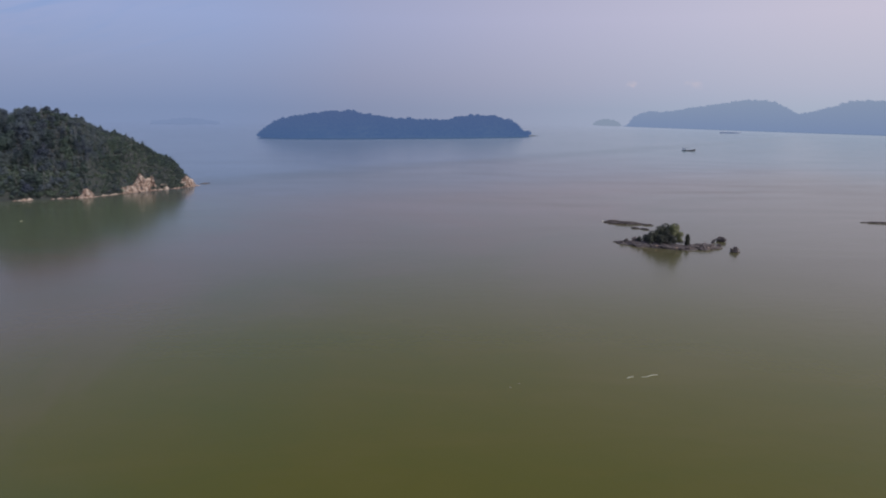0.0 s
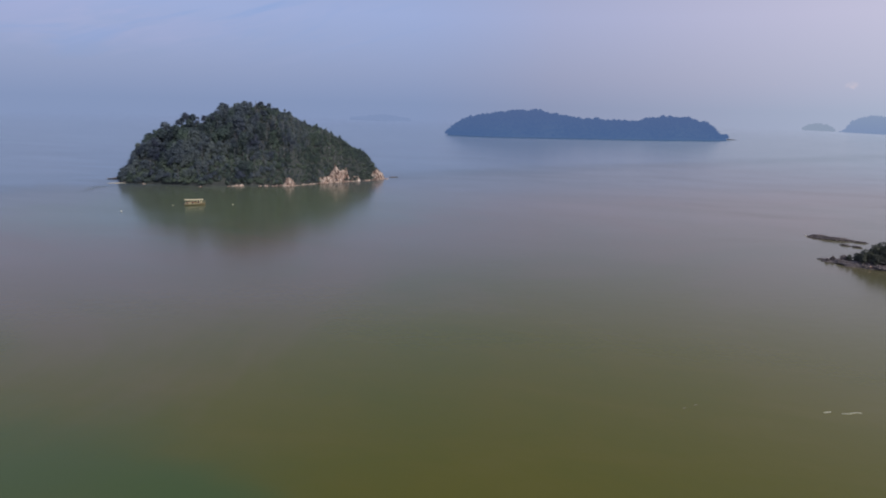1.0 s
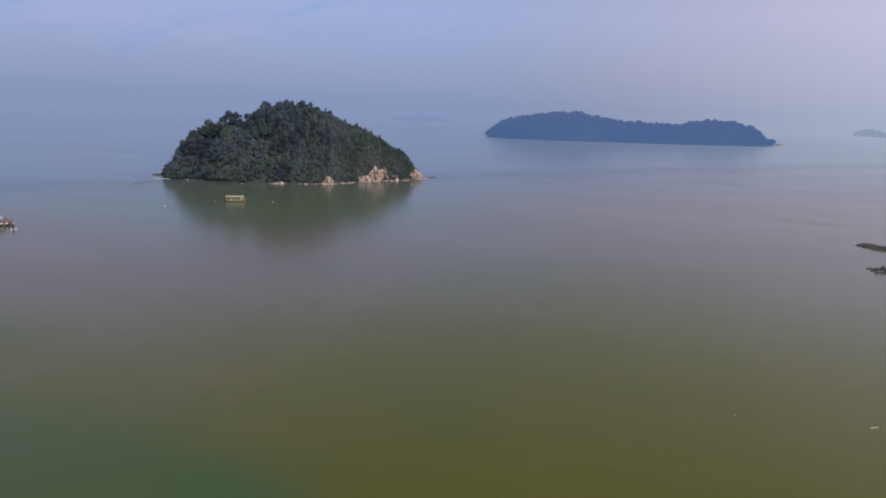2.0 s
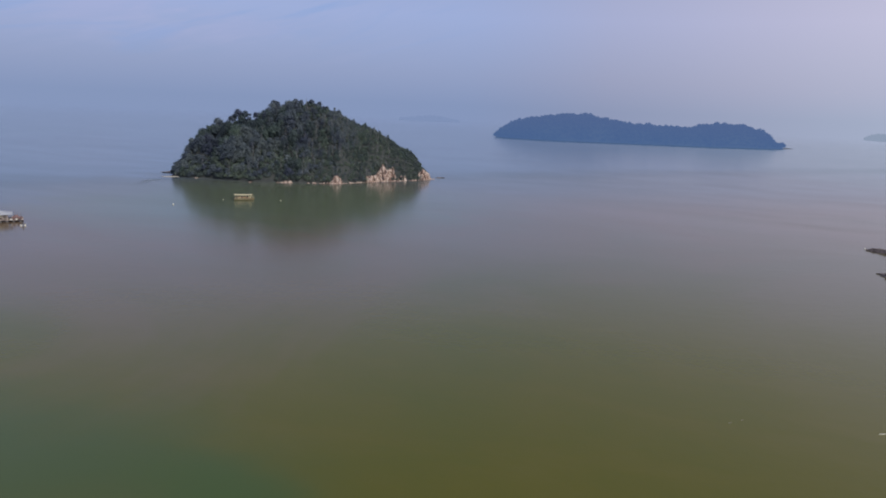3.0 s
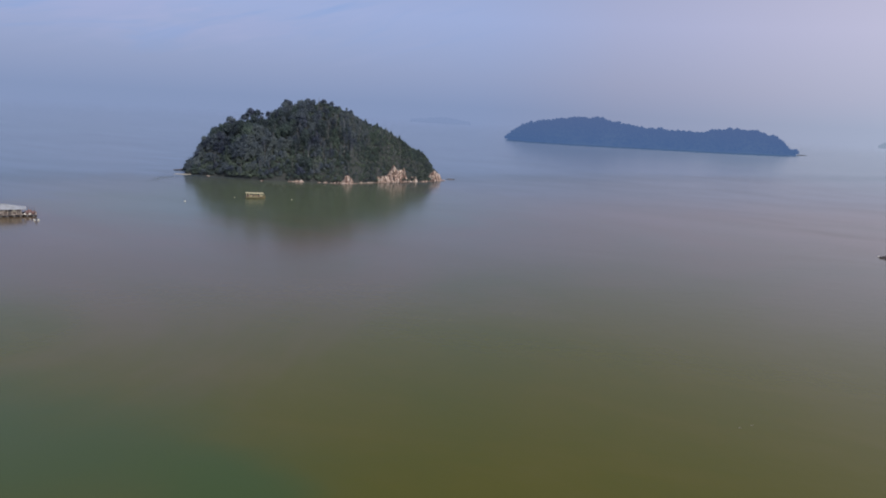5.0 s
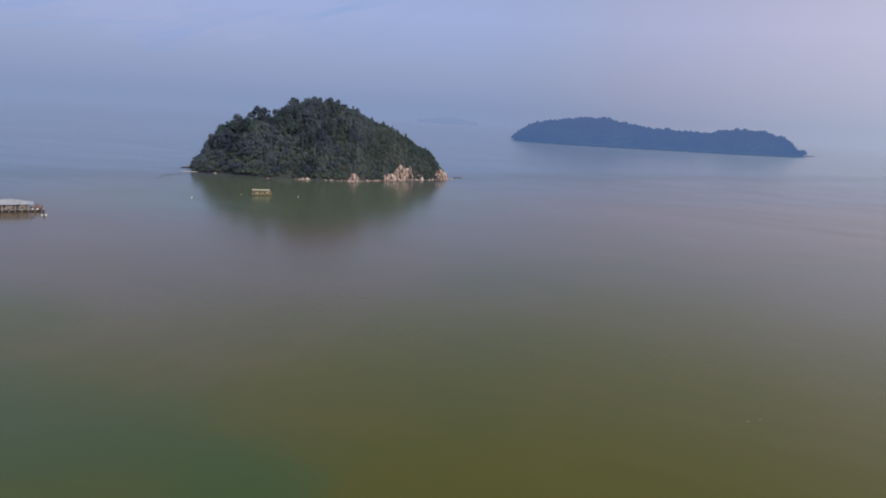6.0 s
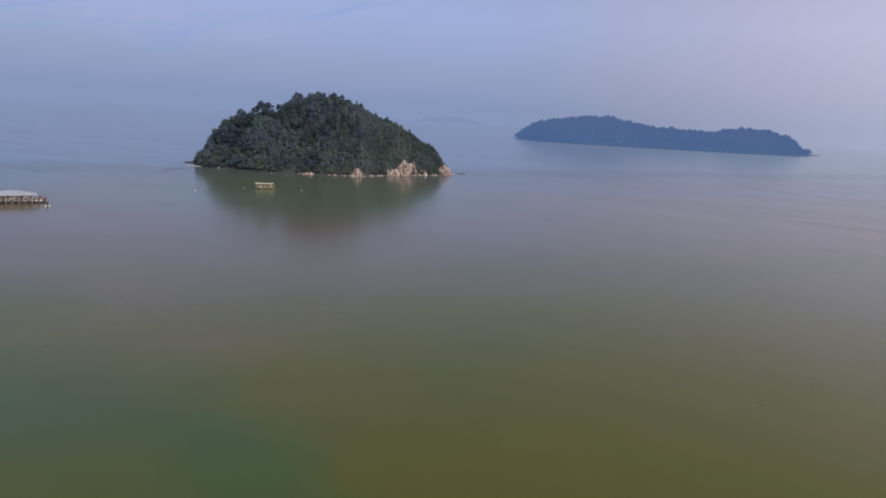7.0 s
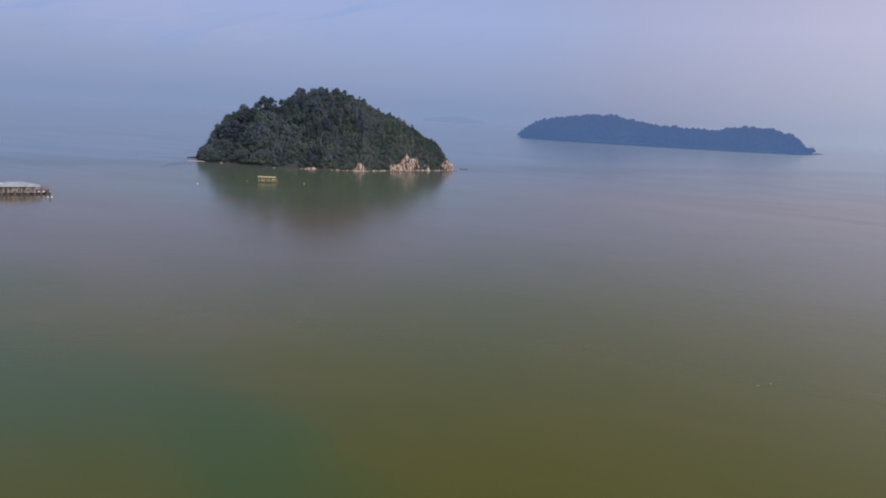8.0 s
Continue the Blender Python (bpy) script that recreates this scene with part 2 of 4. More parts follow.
def foliage_material(name, dark, mid, light, air=None, air_fac=0.0, air_top=None, top=100.0):
    """Leaves with a tone per leaf clump and broad patches; air: colour of the haze before far land, put in as emission.
    """
    m, n, l, b = material(name)
    geo = n.new("ShaderNodeNewGeometry")
    info = n.new("ShaderNodeObjectInfo")
    patch = noise_node(n, l, geo.outputs["Position"], 0.10, 2, 0.6)
    broad = noise_node(n, l, geo.outputs["Position"], 0.022, 2, 0.5)
    patch = math_node(n, l, "ADD", math_node(n, l, "MULTIPLY", patch, 0.45), math_node(n, l, "MULTIPLY", broad, 0.55))
    patch = math_node(n, l, "ADD", math_node(n, l, "MULTIPLY", math_node(n, l, "SUBTRACT", patch, 0.5), 2.5), 0.5)
    # every tree has a tone of its own
    own = n.new("ShaderNodeAttribute")
    own.attribute_name = "tone"
    tone = math_node(n, l, "ADD", math_node(n, l, "MULTIPLY", geo.outputs["Random Per Island"], 0.10), math_node(n, l, "MULTIPLY", patch, 0.62))
    tone = math_node(n, l, "ADD", tone, math_node(n, l, "MULTIPLY", own.outputs["Fac"], 0.28))
    tone = math_node(n, l, "ADD", tone, math_node(n, l, "MULTIPLY", info.outputs["Random"], 0.10))
    tone = math_node(n, l, "SUBTRACT", tone, 0.06)
    col = ramp(n, l, tone, [(0.27, dark), (0.5, mid), (0.76, light)])
    set_in(b, l, "Base Color", col)
    set_in(b, l, "Roughness", 0.6)
    set_in(b, l, "Specular IOR Level", 0.25)
    if not air:
        tr = n.new("ShaderNodeBsdfTranslucent")
        l.new(mix_col(n, l, 1.0, col, (1.25, 1.35, 1.1), "MULTIPLY"), tr.inputs["Color"])
        mt = n.new("ShaderNodeMixShader")
        mt.inputs[0].default_value = 0.30
        l.new(b.outputs[0], mt.inputs[1])
        l.new(tr.outputs[0], mt.inputs[2])
        l.new(mt.outputs[0], n["Material Output"].inputs["Surface"])
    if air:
        # distance haze imitated by emission, its tint shifting with height
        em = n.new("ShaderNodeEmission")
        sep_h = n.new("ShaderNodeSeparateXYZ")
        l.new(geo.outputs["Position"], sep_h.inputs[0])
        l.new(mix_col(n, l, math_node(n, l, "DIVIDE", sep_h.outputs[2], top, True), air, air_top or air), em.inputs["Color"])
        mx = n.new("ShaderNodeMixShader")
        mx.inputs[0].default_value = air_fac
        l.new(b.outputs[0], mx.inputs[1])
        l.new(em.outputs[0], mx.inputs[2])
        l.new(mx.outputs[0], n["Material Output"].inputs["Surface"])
    return m


def rock_material(name, c1, c2, c3, scale=0.25, layers=2.2, edges=(0.36, 0.52, 0.68)):
    m, n, l, b = material(name)
    pos = n.new("ShaderNodeNewGeometry").outputs["Position"]
    info = n.new("ShaderNodeObjectInfo").outputs["Random"]
    big = noise_node(n, l, stretch(n, l, pos, 1, 1, layers), scale, 6, 0.65, 0.6)
    fine = noise_node(n, l, pos, scale * 9, 4, 0.6)
    f = math_node(n, l, "ADD", math_node(n, l, "MULTIPLY", big, 0.7), math_node(n, l, "MULTIPLY", fine, 0.3))
    f = math_node(n, l, "ADD", f, math_node(n, l, "MULTIPLY", info, 0.05))
    col = ramp(n, l, f, list(zip(edges, (c1, c2, c3))))
    set_in(b, l, "Base Color", col)
    set_in(b, l, "Roughness", 0.9)
    set_in(b, l, "Specular IOR Level", 0.25)
    bump(n, l, b, fine, 0.6, 0.5)
    return m


def plain_material(name, c, rough=0.6, metal=0.0, wear=0.25, scale=1.5):
    m, n, l, b = material(name)
    pos = n.new("ShaderNodeNewGeometry").outputs["Position"]
    f = noise_node(n, l, pos, scale, 5, 0.65)
    f2 = ramp(n, l, f, [(0.4, 0.0), (0.7, wear)])
    set_in(b, l, "Base Color", mix_col(n, l, f2, c, tuple(v * 0.45 for v in c)))
    set_in(b, l, "Roughness", rough)
    set_in(b, l, "Metallic", metal)
    return m


WATER = water_material()
# near island: leaf colours lifted and blued to hold the haze before them
LEAF = foliage_material("haze_blued_foliage", (0.057, 0.071, 0.121), (0.099, 0.129, 0.171), (0.152, 0.187, 0.205))
LEAF_GREEN = foliage_material("haze_blued_green_foliage", (0.056, 0.077, 0.100), (0.091, 0.129, 0.131), (0.150, 0.206, 0.168))
LEAF_SCRUB = foliage_material("haze_blued_scrub", (0.058, 0.080, 0.090), (0.090, 0.123, 0.116), (0.128, 0.168, 0.132))
LEAF_BUSH = foliage_material("islet_foliage", (0.040, 0.044, 0.043), (0.068, 0.076, 0.069), (0.115, 0.128, 0.098))
# lighter, yellower islet leaves: sunlight on the right-hand trees is in the colour
LEAF_SUN = foliage_material("sunlit_tone_foliage", (0.10, 0.11, 0.065), (0.18, 0.19, 0.115), (0.27, 0.28, 0.17))
# far leaves: most of the colour is painted haze that glows
LEAF_FAR = foliage_material("far_foliage_hazed", (0.02, 0.03, 0.02), (0.04, 0.06, 0.035), (0.07, 0.10, 0.05), (0.080, 0.154, 0.345), 0.82, (0.098, 0.160, 0.350), 65.0)
LEAF_HILL = foliage_material("hill_foliage_hazed", (0.02, 0.03, 0.02), (0.04, 0.06, 0.035), (0.07, 0.10, 0.05), (0.232, 0.314, 0.510), 0.93, (0.288, 0.364, 0.530), 120.0)
LEAF_ISLE = foliage_material("isle_foliage_hazed", (0.02, 0.03, 0.02), (0.04, 0.06, 0.035), (0.07, 0.10, 0.05), (0.295, 0.362, 0.495), 0.94)
LEAF_MIST = foliage_material("misty_foliage_hazed", (0.02, 0.03, 0.02), (0.04, 0.06, 0.035), (0.07, 0.10, 0.05), (0.230, 0.306, 0.510), 0.96)
BARK = rock_material("bark", (0.11, 0.115, 0.13), (0.19, 0.20, 0.215), (0.29, 0.30, 0.31), 1.2)
# forest floor lifted and blued for haze like the leaves above it
SOIL = rock_material("forest_floor", (0.034, 0.041, 0.046), (0.050, 0.058, 0.060), (0.068, 0.074, 0.068), 0.2)
CLIFF = rock_material("pale_cliff_rock", (0.085, 0.050, 0.043), (0.35, 0.245, 0.210), (0.72, 0.635, 0.575), 0.55, 0.30, (0.44, 0.52, 0.64))
DARK_ROCK = rock_material("dark_shore_rock", (0.042, 0.037, 0.041), (0.118, 0.102, 0.109), (0.27, 0.238, 0.240), 0.6)
WET_ROCK = rock_material("black_wet_rock", (0.012, 0.013, 0.012), (0.025, 0.028, 0.025), (0.05, 0.055, 0.045), 0.8)
SAND = rock_material("pale_sand", (0.34, 0.30, 0.25), (0.46, 0.42, 0.36), (0.55, 0.51, 0.45), 0.5)


# ---- building helpers ----
def mesh_from(name, verts, faces, mat, smooth=False):
    me = bpy.data.meshes.new(name)
    me.from_pydata([tuple(v) for v in verts], [], faces)
    me.materials.append(mat)
    if smooth:
        me.polygons.foreach_set("use_smooth", [True] * len(me.polygons))
    me.update()
    return me


def quads_mesh(name, verts, mat, tones=0.5):
    """A mesh of loose quads from an array of (quads, 4, 3), with a tone for each quad."""
    v = np.ascontiguousarray(verts.reshape(-1, 3), dtype=np.float32)
    count = len(v) // 4
    me = bpy.data.meshes.new(name)
    me.vertices.add(len(v))
    me.vertices.foreach_set("co", v.ravel())
    me.loops.add(len(v))
    me.loops.foreach_set("vertex_index", np.arange(len(v), dtype=np.int32))
    me.polygons.add(count)
    me.polygons.foreach_set("loop_start", np.arange(0, len(v), 4, dtype=np.int32))
    me.polygons.foreach_set("loop_total", np.full(count, 4, dtype=np.int32))
    me.materials.append(mat)
    me.update(calc_edges=True)
    me.validate()
    me.attributes.new("tone", "FLOAT", "FACE").data.foreach_set("value", np.ascontiguousarray(np.broadcast_to(tones, count), dtype=np.float32))
    return me


def thing(name, m, label, category, group="", kind=""):
    ob = new(name)
    ob.matrix_world = m
    return tagged(ob, label, category, group, kind)


def part(name, me_or_bm, mat, parent, label=""):
    if isinstance(me_or_bm, bmesh.types.BMesh):
        me = bpy.data.meshes.new(name)
        me_or_bm.to_mesh(me)
        me_or_bm.free()
        me.materials.append(mat)
    else:
        me = me_or_bm
    ob = new(name, me)
    ob.parent = parent
    return tagged(ob, label) if label else ob


def box(bm, x0, x1, y0, y1, z0, z1, bevel=0.0):
    r = bmesh.ops.create_cube(bm, size=1)
    bmesh.ops.scale(bm, vec=(x1 - x0, y1 - y0, z1 - z0), verts=r["verts"])
    bmesh.ops.translate(bm, vec=((x0 + x1) / 2, (y0 + y1) / 2, (z0 + z1) / 2), verts=r["verts"])
    if bevel:
        edges = list({e for v in r["verts"] for e in v.link_edges})
        bmesh.ops.bevel(bm, geom=edges, offset=bevel, segments=2, affect="EDGES")
    return bm


def rod(bm, a, b, r0, r1, sides=8):
    a, b = Vector(a), Vector(b)
    made = bmesh.ops.create_cone(bm, cap_ends=True, segments=sides, radius1=r0, radius2=r1, depth=(b - a).length)
    turn = (b - a).to_track_quat("Z", "Y").to_matrix().to_4x4()
    bmesh.ops.transform(bm, matrix=Matrix.Translation((a + b) / 2) @ turn, verts=made["verts"])
    return bm


def bm_new():
    return bmesh.new()


def trunk_bm(rng, height, r):
    bm = bm_new()
    bend = rng.normal(0, 0.05 * height, 2)
    mid = (bend[0], bend[1], height * 0.5)
    rod(bm, (0, 0, -0.8), mid, r, r * 0.7, 7)
    rod(bm, mid, (bend[0] * 1.3, bend[1] * 1.3, height * 0.85), r * 0.7, r * 0.3, 7)
    for k in range(4):
        a = rng.uniform(0, 6.28)
        z = height * rng.uniform(0.35, 0.65)
        rod(bm, (bend[0] * 0.8, bend[1] * 0.8, z), (math.cos(a) * height * 0.2 + bend[0], math.sin(a) * height * 0.2 + bend[1], z + height * 0.18), r * 0.4, r * 0.15, 5)
    return bm


def crown_cloud(rng, count, leaf, height, width, lobes, low=0.3, ragged=0.12, fuzz=0.22):
    """Quads of leaf clumps over rounded lobes: a domed, billowing crown on z = 0, lit and shaded lobe by lobe."""
    cen, rad = [(0.0, 0.0, height * 0.70)], [width * 0.30]
    for k in range(lobes - 1):
        a = 2.4 * k + rng.uniform(-0.5, 0.5)
        f = math.sqrt((k + 0.6) / lobes)
        z = height * (0.80 - (0.80 - low) * f * rng.uniform(0.55, 1.1))
        cen.append((math.cos(a) * f * width * 0.36, math.sin(a) * f * width * 0.36, z))
        rad.append(width * rng.uniform(0.15, 0.25))
    cen, rad = np.array(cen), np.array(rad)
    pick = rng.choice(len(rad), count, p=rad**2 / (rad**2).sum())
    d = rng.normal(size=(count, 3))
    d[:, 2] = np.where(d[:, 2] < -0.35, -d[:, 2], d[:, 2])
    d /= np.linalg.norm(d, axis=1)[:, None]
    p = cen[pick] + d * rad[pick][:, None] * rng.uniform(1 - ragged, 1 + ragged, count)[:, None]
    nrm = d + rng.normal(0, fuzz, (count, 3))
    nrm /= np.linalg.norm(nrm, axis=1)[:, None]
    t = np.cross(nrm, rng.normal(size=(count, 3)))
    t /= np.linalg.norm(t, axis=1)[:, None]
    w = np.cross(nrm, t)
    q = leaf * rng.uniform(0.7, 1.3, count)[:, None]
    k = rng.uniform(0.55, 1.0, (count, 1))
    droop = -0.2 * q * nrm
    return np.stack([p + t * q + droop, p + w * q * k, p - t * q + droop, p - w * q * k], 1)


def scattered(land, rng, gap, k0, k1, tries, keep):
    """Spots (s, k) on land that stand at least gap(s) metres apart, on ground that keep(s, k, z) allows."""
    got, xy = [], np.zeros((0, 2))
    for _ in range(tries):
        s, k = float(rng.uniform(0, 1)), float(rng.uniform(k0, k1))
        x, y, z = land.spot(s, k)
        if not keep(s, k, z):
            continue
        g = gap(s) * float(rng.uniform(0.6, 1.5))
        if len(xy) and ((xy - (x, y)) ** 2).sum(1).min() < g * g:
            continue
        xy = np.vstack([xy, (x, y)])
        got.append((s, k, x, y, z))
    return got


def placed(crowns, rng, spots, sizes, tall=(0.85, 1.4)):
    """Crowns set on spots, turned and scaled, in one array."""
    out = []
    for (x, y, z), s in zip(spots, sizes):
        c = crowns[rng.integers(0, len(crowns))]
        a = rng.uniform(0, 6.28)
        ca, sa = math.cos(a), math.sin(a)
        turn = np.array([[ca, sa, 0], [-sa, ca, 0], [0, 0, 1]])
        q = (c @ turn) * (s * rng.uniform(0.7, 1.05), s * rng.uniform(0.7, 1.05), s * rng.uniform(*tall))
        out.append(q + (x, y, z))
    return np.concatenate(out)


class Land:
    """A hill between two ends a and b: its crest heights along that line, and how far the shore lies before and behind it."""

    def __init__(self, a, b, crest, front, back, power=1.7, rough=0.0, cell=20.0, crest_v=0.0, gully=0.0):
        self.a, self.b = np.array(a, float), np.array(b, float)
        self.length = float(np.hypot(*(self.b - self.a)))
        self.d = (self.b - self.a) / self.length
        self.n = np.array([-self.d[1], self.d[0]])
        self.s, self.z = np.array(crest).T
        self.front, self.back, self.power, self.rough, self.cell, self.crest_v, self.gully = front, back, power, rough, cell, crest_v, gully

    def half(self, s, ahead):
        w = np.interp(s, *np.array(self.back if ahead else self.front).T)
        return max(w * (1 + 0.04 * noise.noise((s * 9, 3.1 if ahead else 7.7, self.length))), 0.5)

    def spot(self, s, k):
        """The place at the share s of the line and the share k (-1: front shore, 1: back shore) across."""
        h = self.half(s, k > 0)
        mid = self.crest_v * max(0.0, 1 - (2 * s - 1) ** 2)
        v = mid + k * (h - mid if k > 0 else h + mid)
        p = self.a + self.d * s * self.length + self.n * v
        z = float(np.interp(s, self.s, self.z)) * (1 - abs(k) ** self.power)
        z += self.rough * noise.fractal((p[0] / self.cell, p[1] / self.cell, 0.3), 1.0, 2.0, 4) * min(1, 4 * (1 - abs(k))) * min(1, z / 12)
        if self.gully:
            # spurs and gullies run down the flanks
            run = noise.noise((s * self.length / 21.0 + 1.3 * k, 0.8 * k, 5.2)) + 0.5 * noise.noise((s * self.length / 10.0, 2.0 * k, 9.4))
            z += self.gully * run * min(1, max(0, 5 * (abs(k) - 0.12))) * min(1, 4 * (1 - abs(k))) * min(1, z / 12)
        return p[0], p[1], z

    def mesh(self, name, mat, nu, nv):
        verts, faces = [], []
        for i in range(nu + 1):
            for j in range(nv + 1):
                k = 2 * j / nv - 1
                x, y, z = self.spot(i / nu, k)
                verts.append((x, y, -4.0 if j in (0, nv) or i in (0, nu) else z + 0.3))
        for i in range(nu):
            for j in range(nv):
                q = i * (nv + 1) + j
                faces.append((q, q + nv + 1, q + nv + 2, q + 1))
        return mesh_from(name, verts, faces, mat, True)


# ---- the sea ----
bm = bm_new()
bmesh.ops.create_circle(bm, cap_ends=True, segments=128, radius=4950)
me = bpy.data.meshes.new("sea")
bm.to_mesh(me)
bm.free()
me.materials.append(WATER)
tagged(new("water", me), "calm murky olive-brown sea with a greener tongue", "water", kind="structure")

# ---- the near wooded island ----
rng = np.random.default_rng(5)
CREST = [(0, 0), (0.02, 6), (0.04, 10.5), (0.069, 24), (0.106, 31.5), (0.15, 37.5), (0.2, 44), (0.27, 46), (0.295, 46), (0.32, 49), (0.361, 58.5), (0.43, 63.8), (0.523, 65.5),
         (0.58, 60.2), (0.622, 57), (0.655, 51), (0.686, 47.5), (0.71, 47.5), (0.76, 43.8), (0.843, 33), (0.915, 22.5), (0.964, 9.5), (0.986, 2), (1, 0)]
near = Land((-436, 536), (-231, 664), CREST,
            [(0, 2), (0.03, 24), (0.08, 31), (0.15, 35), (0.23, 48), (0.3, 59), (0.5, 58), (0.59, 61), (0.69, 45), (0.82, 29), (0.91, 20), (0.97, 10), (1, 2)],
            [(0, 2), (0.1, 44), (0.3, 66), (0.5, 74), (0.7, 62), (0.9, 26), (1, 2)], 1.75, 3.0, 22.0, 8.0, 7.0)
tagged(new("island_ground", near.mesh("island_ground", SOIL, 90, 60)), "dark earth of a steep wooded island", "island", kind="structure")

def grown(s):
    """How tall and wide the trees grow along the island: broad old trees to the west, low wind-cut ones on the seaward point."""
    return float(np.interp(s, [0.0, 0.10, 0.30, 0.50, 0.62, 0.85, 1.0], [0.78, 1.18, 1.14, 0.82, 0.48, 0.36, 0.28]))


CROWNS = [crown_cloud(rng, n_, 0.40, h, w, lb, lo, 0.24, 0.65) for h, w, lb, n_, lo in ((9.5, 9.0, 12, 720, 0.20), (12.0, 7.8, 12, 700, 0.15), (9.0, 10.0, 14, 800, 0.28), (13.0, 6.6, 11, 620, 0.15), (10.5, 8.6, 10, 680, 0.22), (10.0, 7.0, 9, 560, 0.12), (14.0, 6.2, 11, 620, 0.18))]
stand = scattered(near, rng, lambda s: 3.9 * grown(s) + 0.3, -0.985, 0.42, 20000,
                  lambda s, k, z: z > 0.3 and s < 0.972 and not (s > 0.93 and k < -0.55))
quads, tones, green, single = [], [], [], []
for s, k, x, y, z in stand:
    g = grown(s) * (1 + 0.5 * noise.noise(Vector((x * 0.055, y * 0.055, 3.1)))) * float(rng.uniform(0.55, 1.0) + 0.35 * rng.uniform() ** 3)
    if -0.2 < k < 0.4 and s < 0.56:
        g *= 0.60
    if k < -0.86:
        g *= 0.85
    if len(single) < 290 and ((-0.12 < k < 0.14 and rng.uniform() < 0.8) or (k < -0.80 and rng.uniform() < 0.5)):
        single.append((s, x, y, z - 1.0, g))
        continue
    c = CROWNS[rng.integers(0, len(CROWNS))]
    a = rng.uniform(0, 6.28)
    ca, sa = math.cos(a), math.sin(a)
    tall = float(np.interp(s, [0.2, 0.35, 0.6, 0.75], [1.0, 1.22, 1.22, 1.0]))
    c = (c @ np.array([[ca, sa, 0], [-sa, ca, 0], [0, 0, 1]])) * (g, g, g * rng.uniform(0.85, 1.2) * tall) + (x, y, z - 1.0 * tall)
    if g < 0.62:
        c = c[:: 2]
        mid = c.mean(1, keepdims=True)
        c = mid + (c - mid) * 1.35
    quads.append(c)
    tones.append(np.full(len(c), rng.uniform(0, 1)))
    green.append(0.5 + 0.9 * noise.noise(Vector((x * 0.035, y * 0.035, z * 0.035 + 8))) + float(rng.normal(0, 0.14)) < np.interp(s, [0.3, 0.5, 0.75], [0.22, 0.42, 0.80]) + (0.2 if k < -0.75 else 0.0))
for mat, lab in ((LEAF, "dense dark broadleaf forest with a haze-blue tint covering the steep island slope"), (LEAF_GREEN, "fresher green forest low down and on the seaward slope")):
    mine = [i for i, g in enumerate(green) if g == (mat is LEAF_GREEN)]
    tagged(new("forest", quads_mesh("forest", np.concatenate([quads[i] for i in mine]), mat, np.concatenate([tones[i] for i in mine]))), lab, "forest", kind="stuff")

# the lee side of the island is wooded as well
lee_rng = np.random.default_rng(31)
quads, tones = [], []
for s, k, x, y, z in scattered(near, lee_rng, lambda s: 5.2 * grown(s) + 0.6, 0.42, 0.97, 4000, lambda s, k, z: z > 0.3 and s < 0.972):
    g = grown(s) * float(lee_rng.uniform(0.75, 1.1))
    c = CROWNS[lee_rng.integers(0, len(CROWNS))][::4]
    mid = c.mean(1, keepdims=True)
    a = lee_rng.uniform(0, 6.28)
    ca, sa = math.cos(a), math.sin(a)
    c = ((mid + (c - mid) * 1.9) @ np.array([[ca, sa, 0], [-sa, ca, 0], [0, 0, 1]])) * g + (x, y, z - 1.0)
    quads.append(c)
    tones.append(np.full(len(c), lee_rng.uniform(0, 1)))
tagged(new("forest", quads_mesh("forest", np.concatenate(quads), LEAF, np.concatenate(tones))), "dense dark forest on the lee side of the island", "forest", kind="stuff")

# low scrub under the trees and along the seaward slope
brush = [crown_cloud(rng, 120, 0.42, 3.2, 4.2, 5, 0.2), crown_cloud(rng, 100, 0.42, 2.4, 3.4, 4, 0.2)]
quads, tones = [], []
for i in range(2500):
    s, k = float(rng.uniform(0.0, 1.0)), float(rng.uniform(-0.985, 0.3))
    if i > 1600:
        s = 0.45 + 0.5 * float(rng.uniform())
    elif i > 1000:
        s, k = float(rng.uniform(0.02, 0.55)), float(rng.uniform(-0.99, -0.72))
    x, y, z = near.spot(s, k)
    if z < 0.5 or s > 0.975 or (s > 0.94 and k < -0.5):
        continue
    a = rng.uniform(0, 6.28)
    ca, sa = math.cos(a), math.sin(a)
    c = (brush[i % 2] @ np.array([[ca, sa, 0], [-sa, ca, 0], [0, 0, 1]])) * float(rng.uniform(0.55, 1.0) * (1.5 if k < -0.72 and s < 0.5 else 1.0)) + (x, y, z - 0.4)
    quads.append(c)
    tones.append(np.full(len(c), rng.uniform(0, 1)))
tagged(new("scrub", quads_mesh("scrub", np.concatenate(quads), LEAF_SCRUB, np.concatenate(tones))), "fine green scrub under the trees and on the seaward slope", "scrub", kind="stuff")
bm = bm_new()
for i in range(150):
    s, k = float(rng.uniform(0.28, 0.82) if i % 4 else rng.uniform(0.1, 0.8)), float(rng.uniform(-0.92, -0.1))
    x, y, z = near.spot(s, k)
    h = float(rng.uniform(4.5, 9.5)) * (0.5 + 0.5 * grown(s))
    x, y = x - 5.3 * near.n[0], y - 5.3 * near.n[1]
    rod(bm, (x, y, z - 3), (x + float(rng.normal(0, 0.5)), y + float(rng.normal(0, 0.5)), z + h), 0.22, 0.10, 5)
me = bpy.data.meshes.new("forest_trunks")
bm.to_mesh(me)
bm.free()
me.materials.append(BARK)
tagged(new("forest_trunks", me), "slender pale grey trunks standing among the island trees", "tree trunks", kind="stuff")


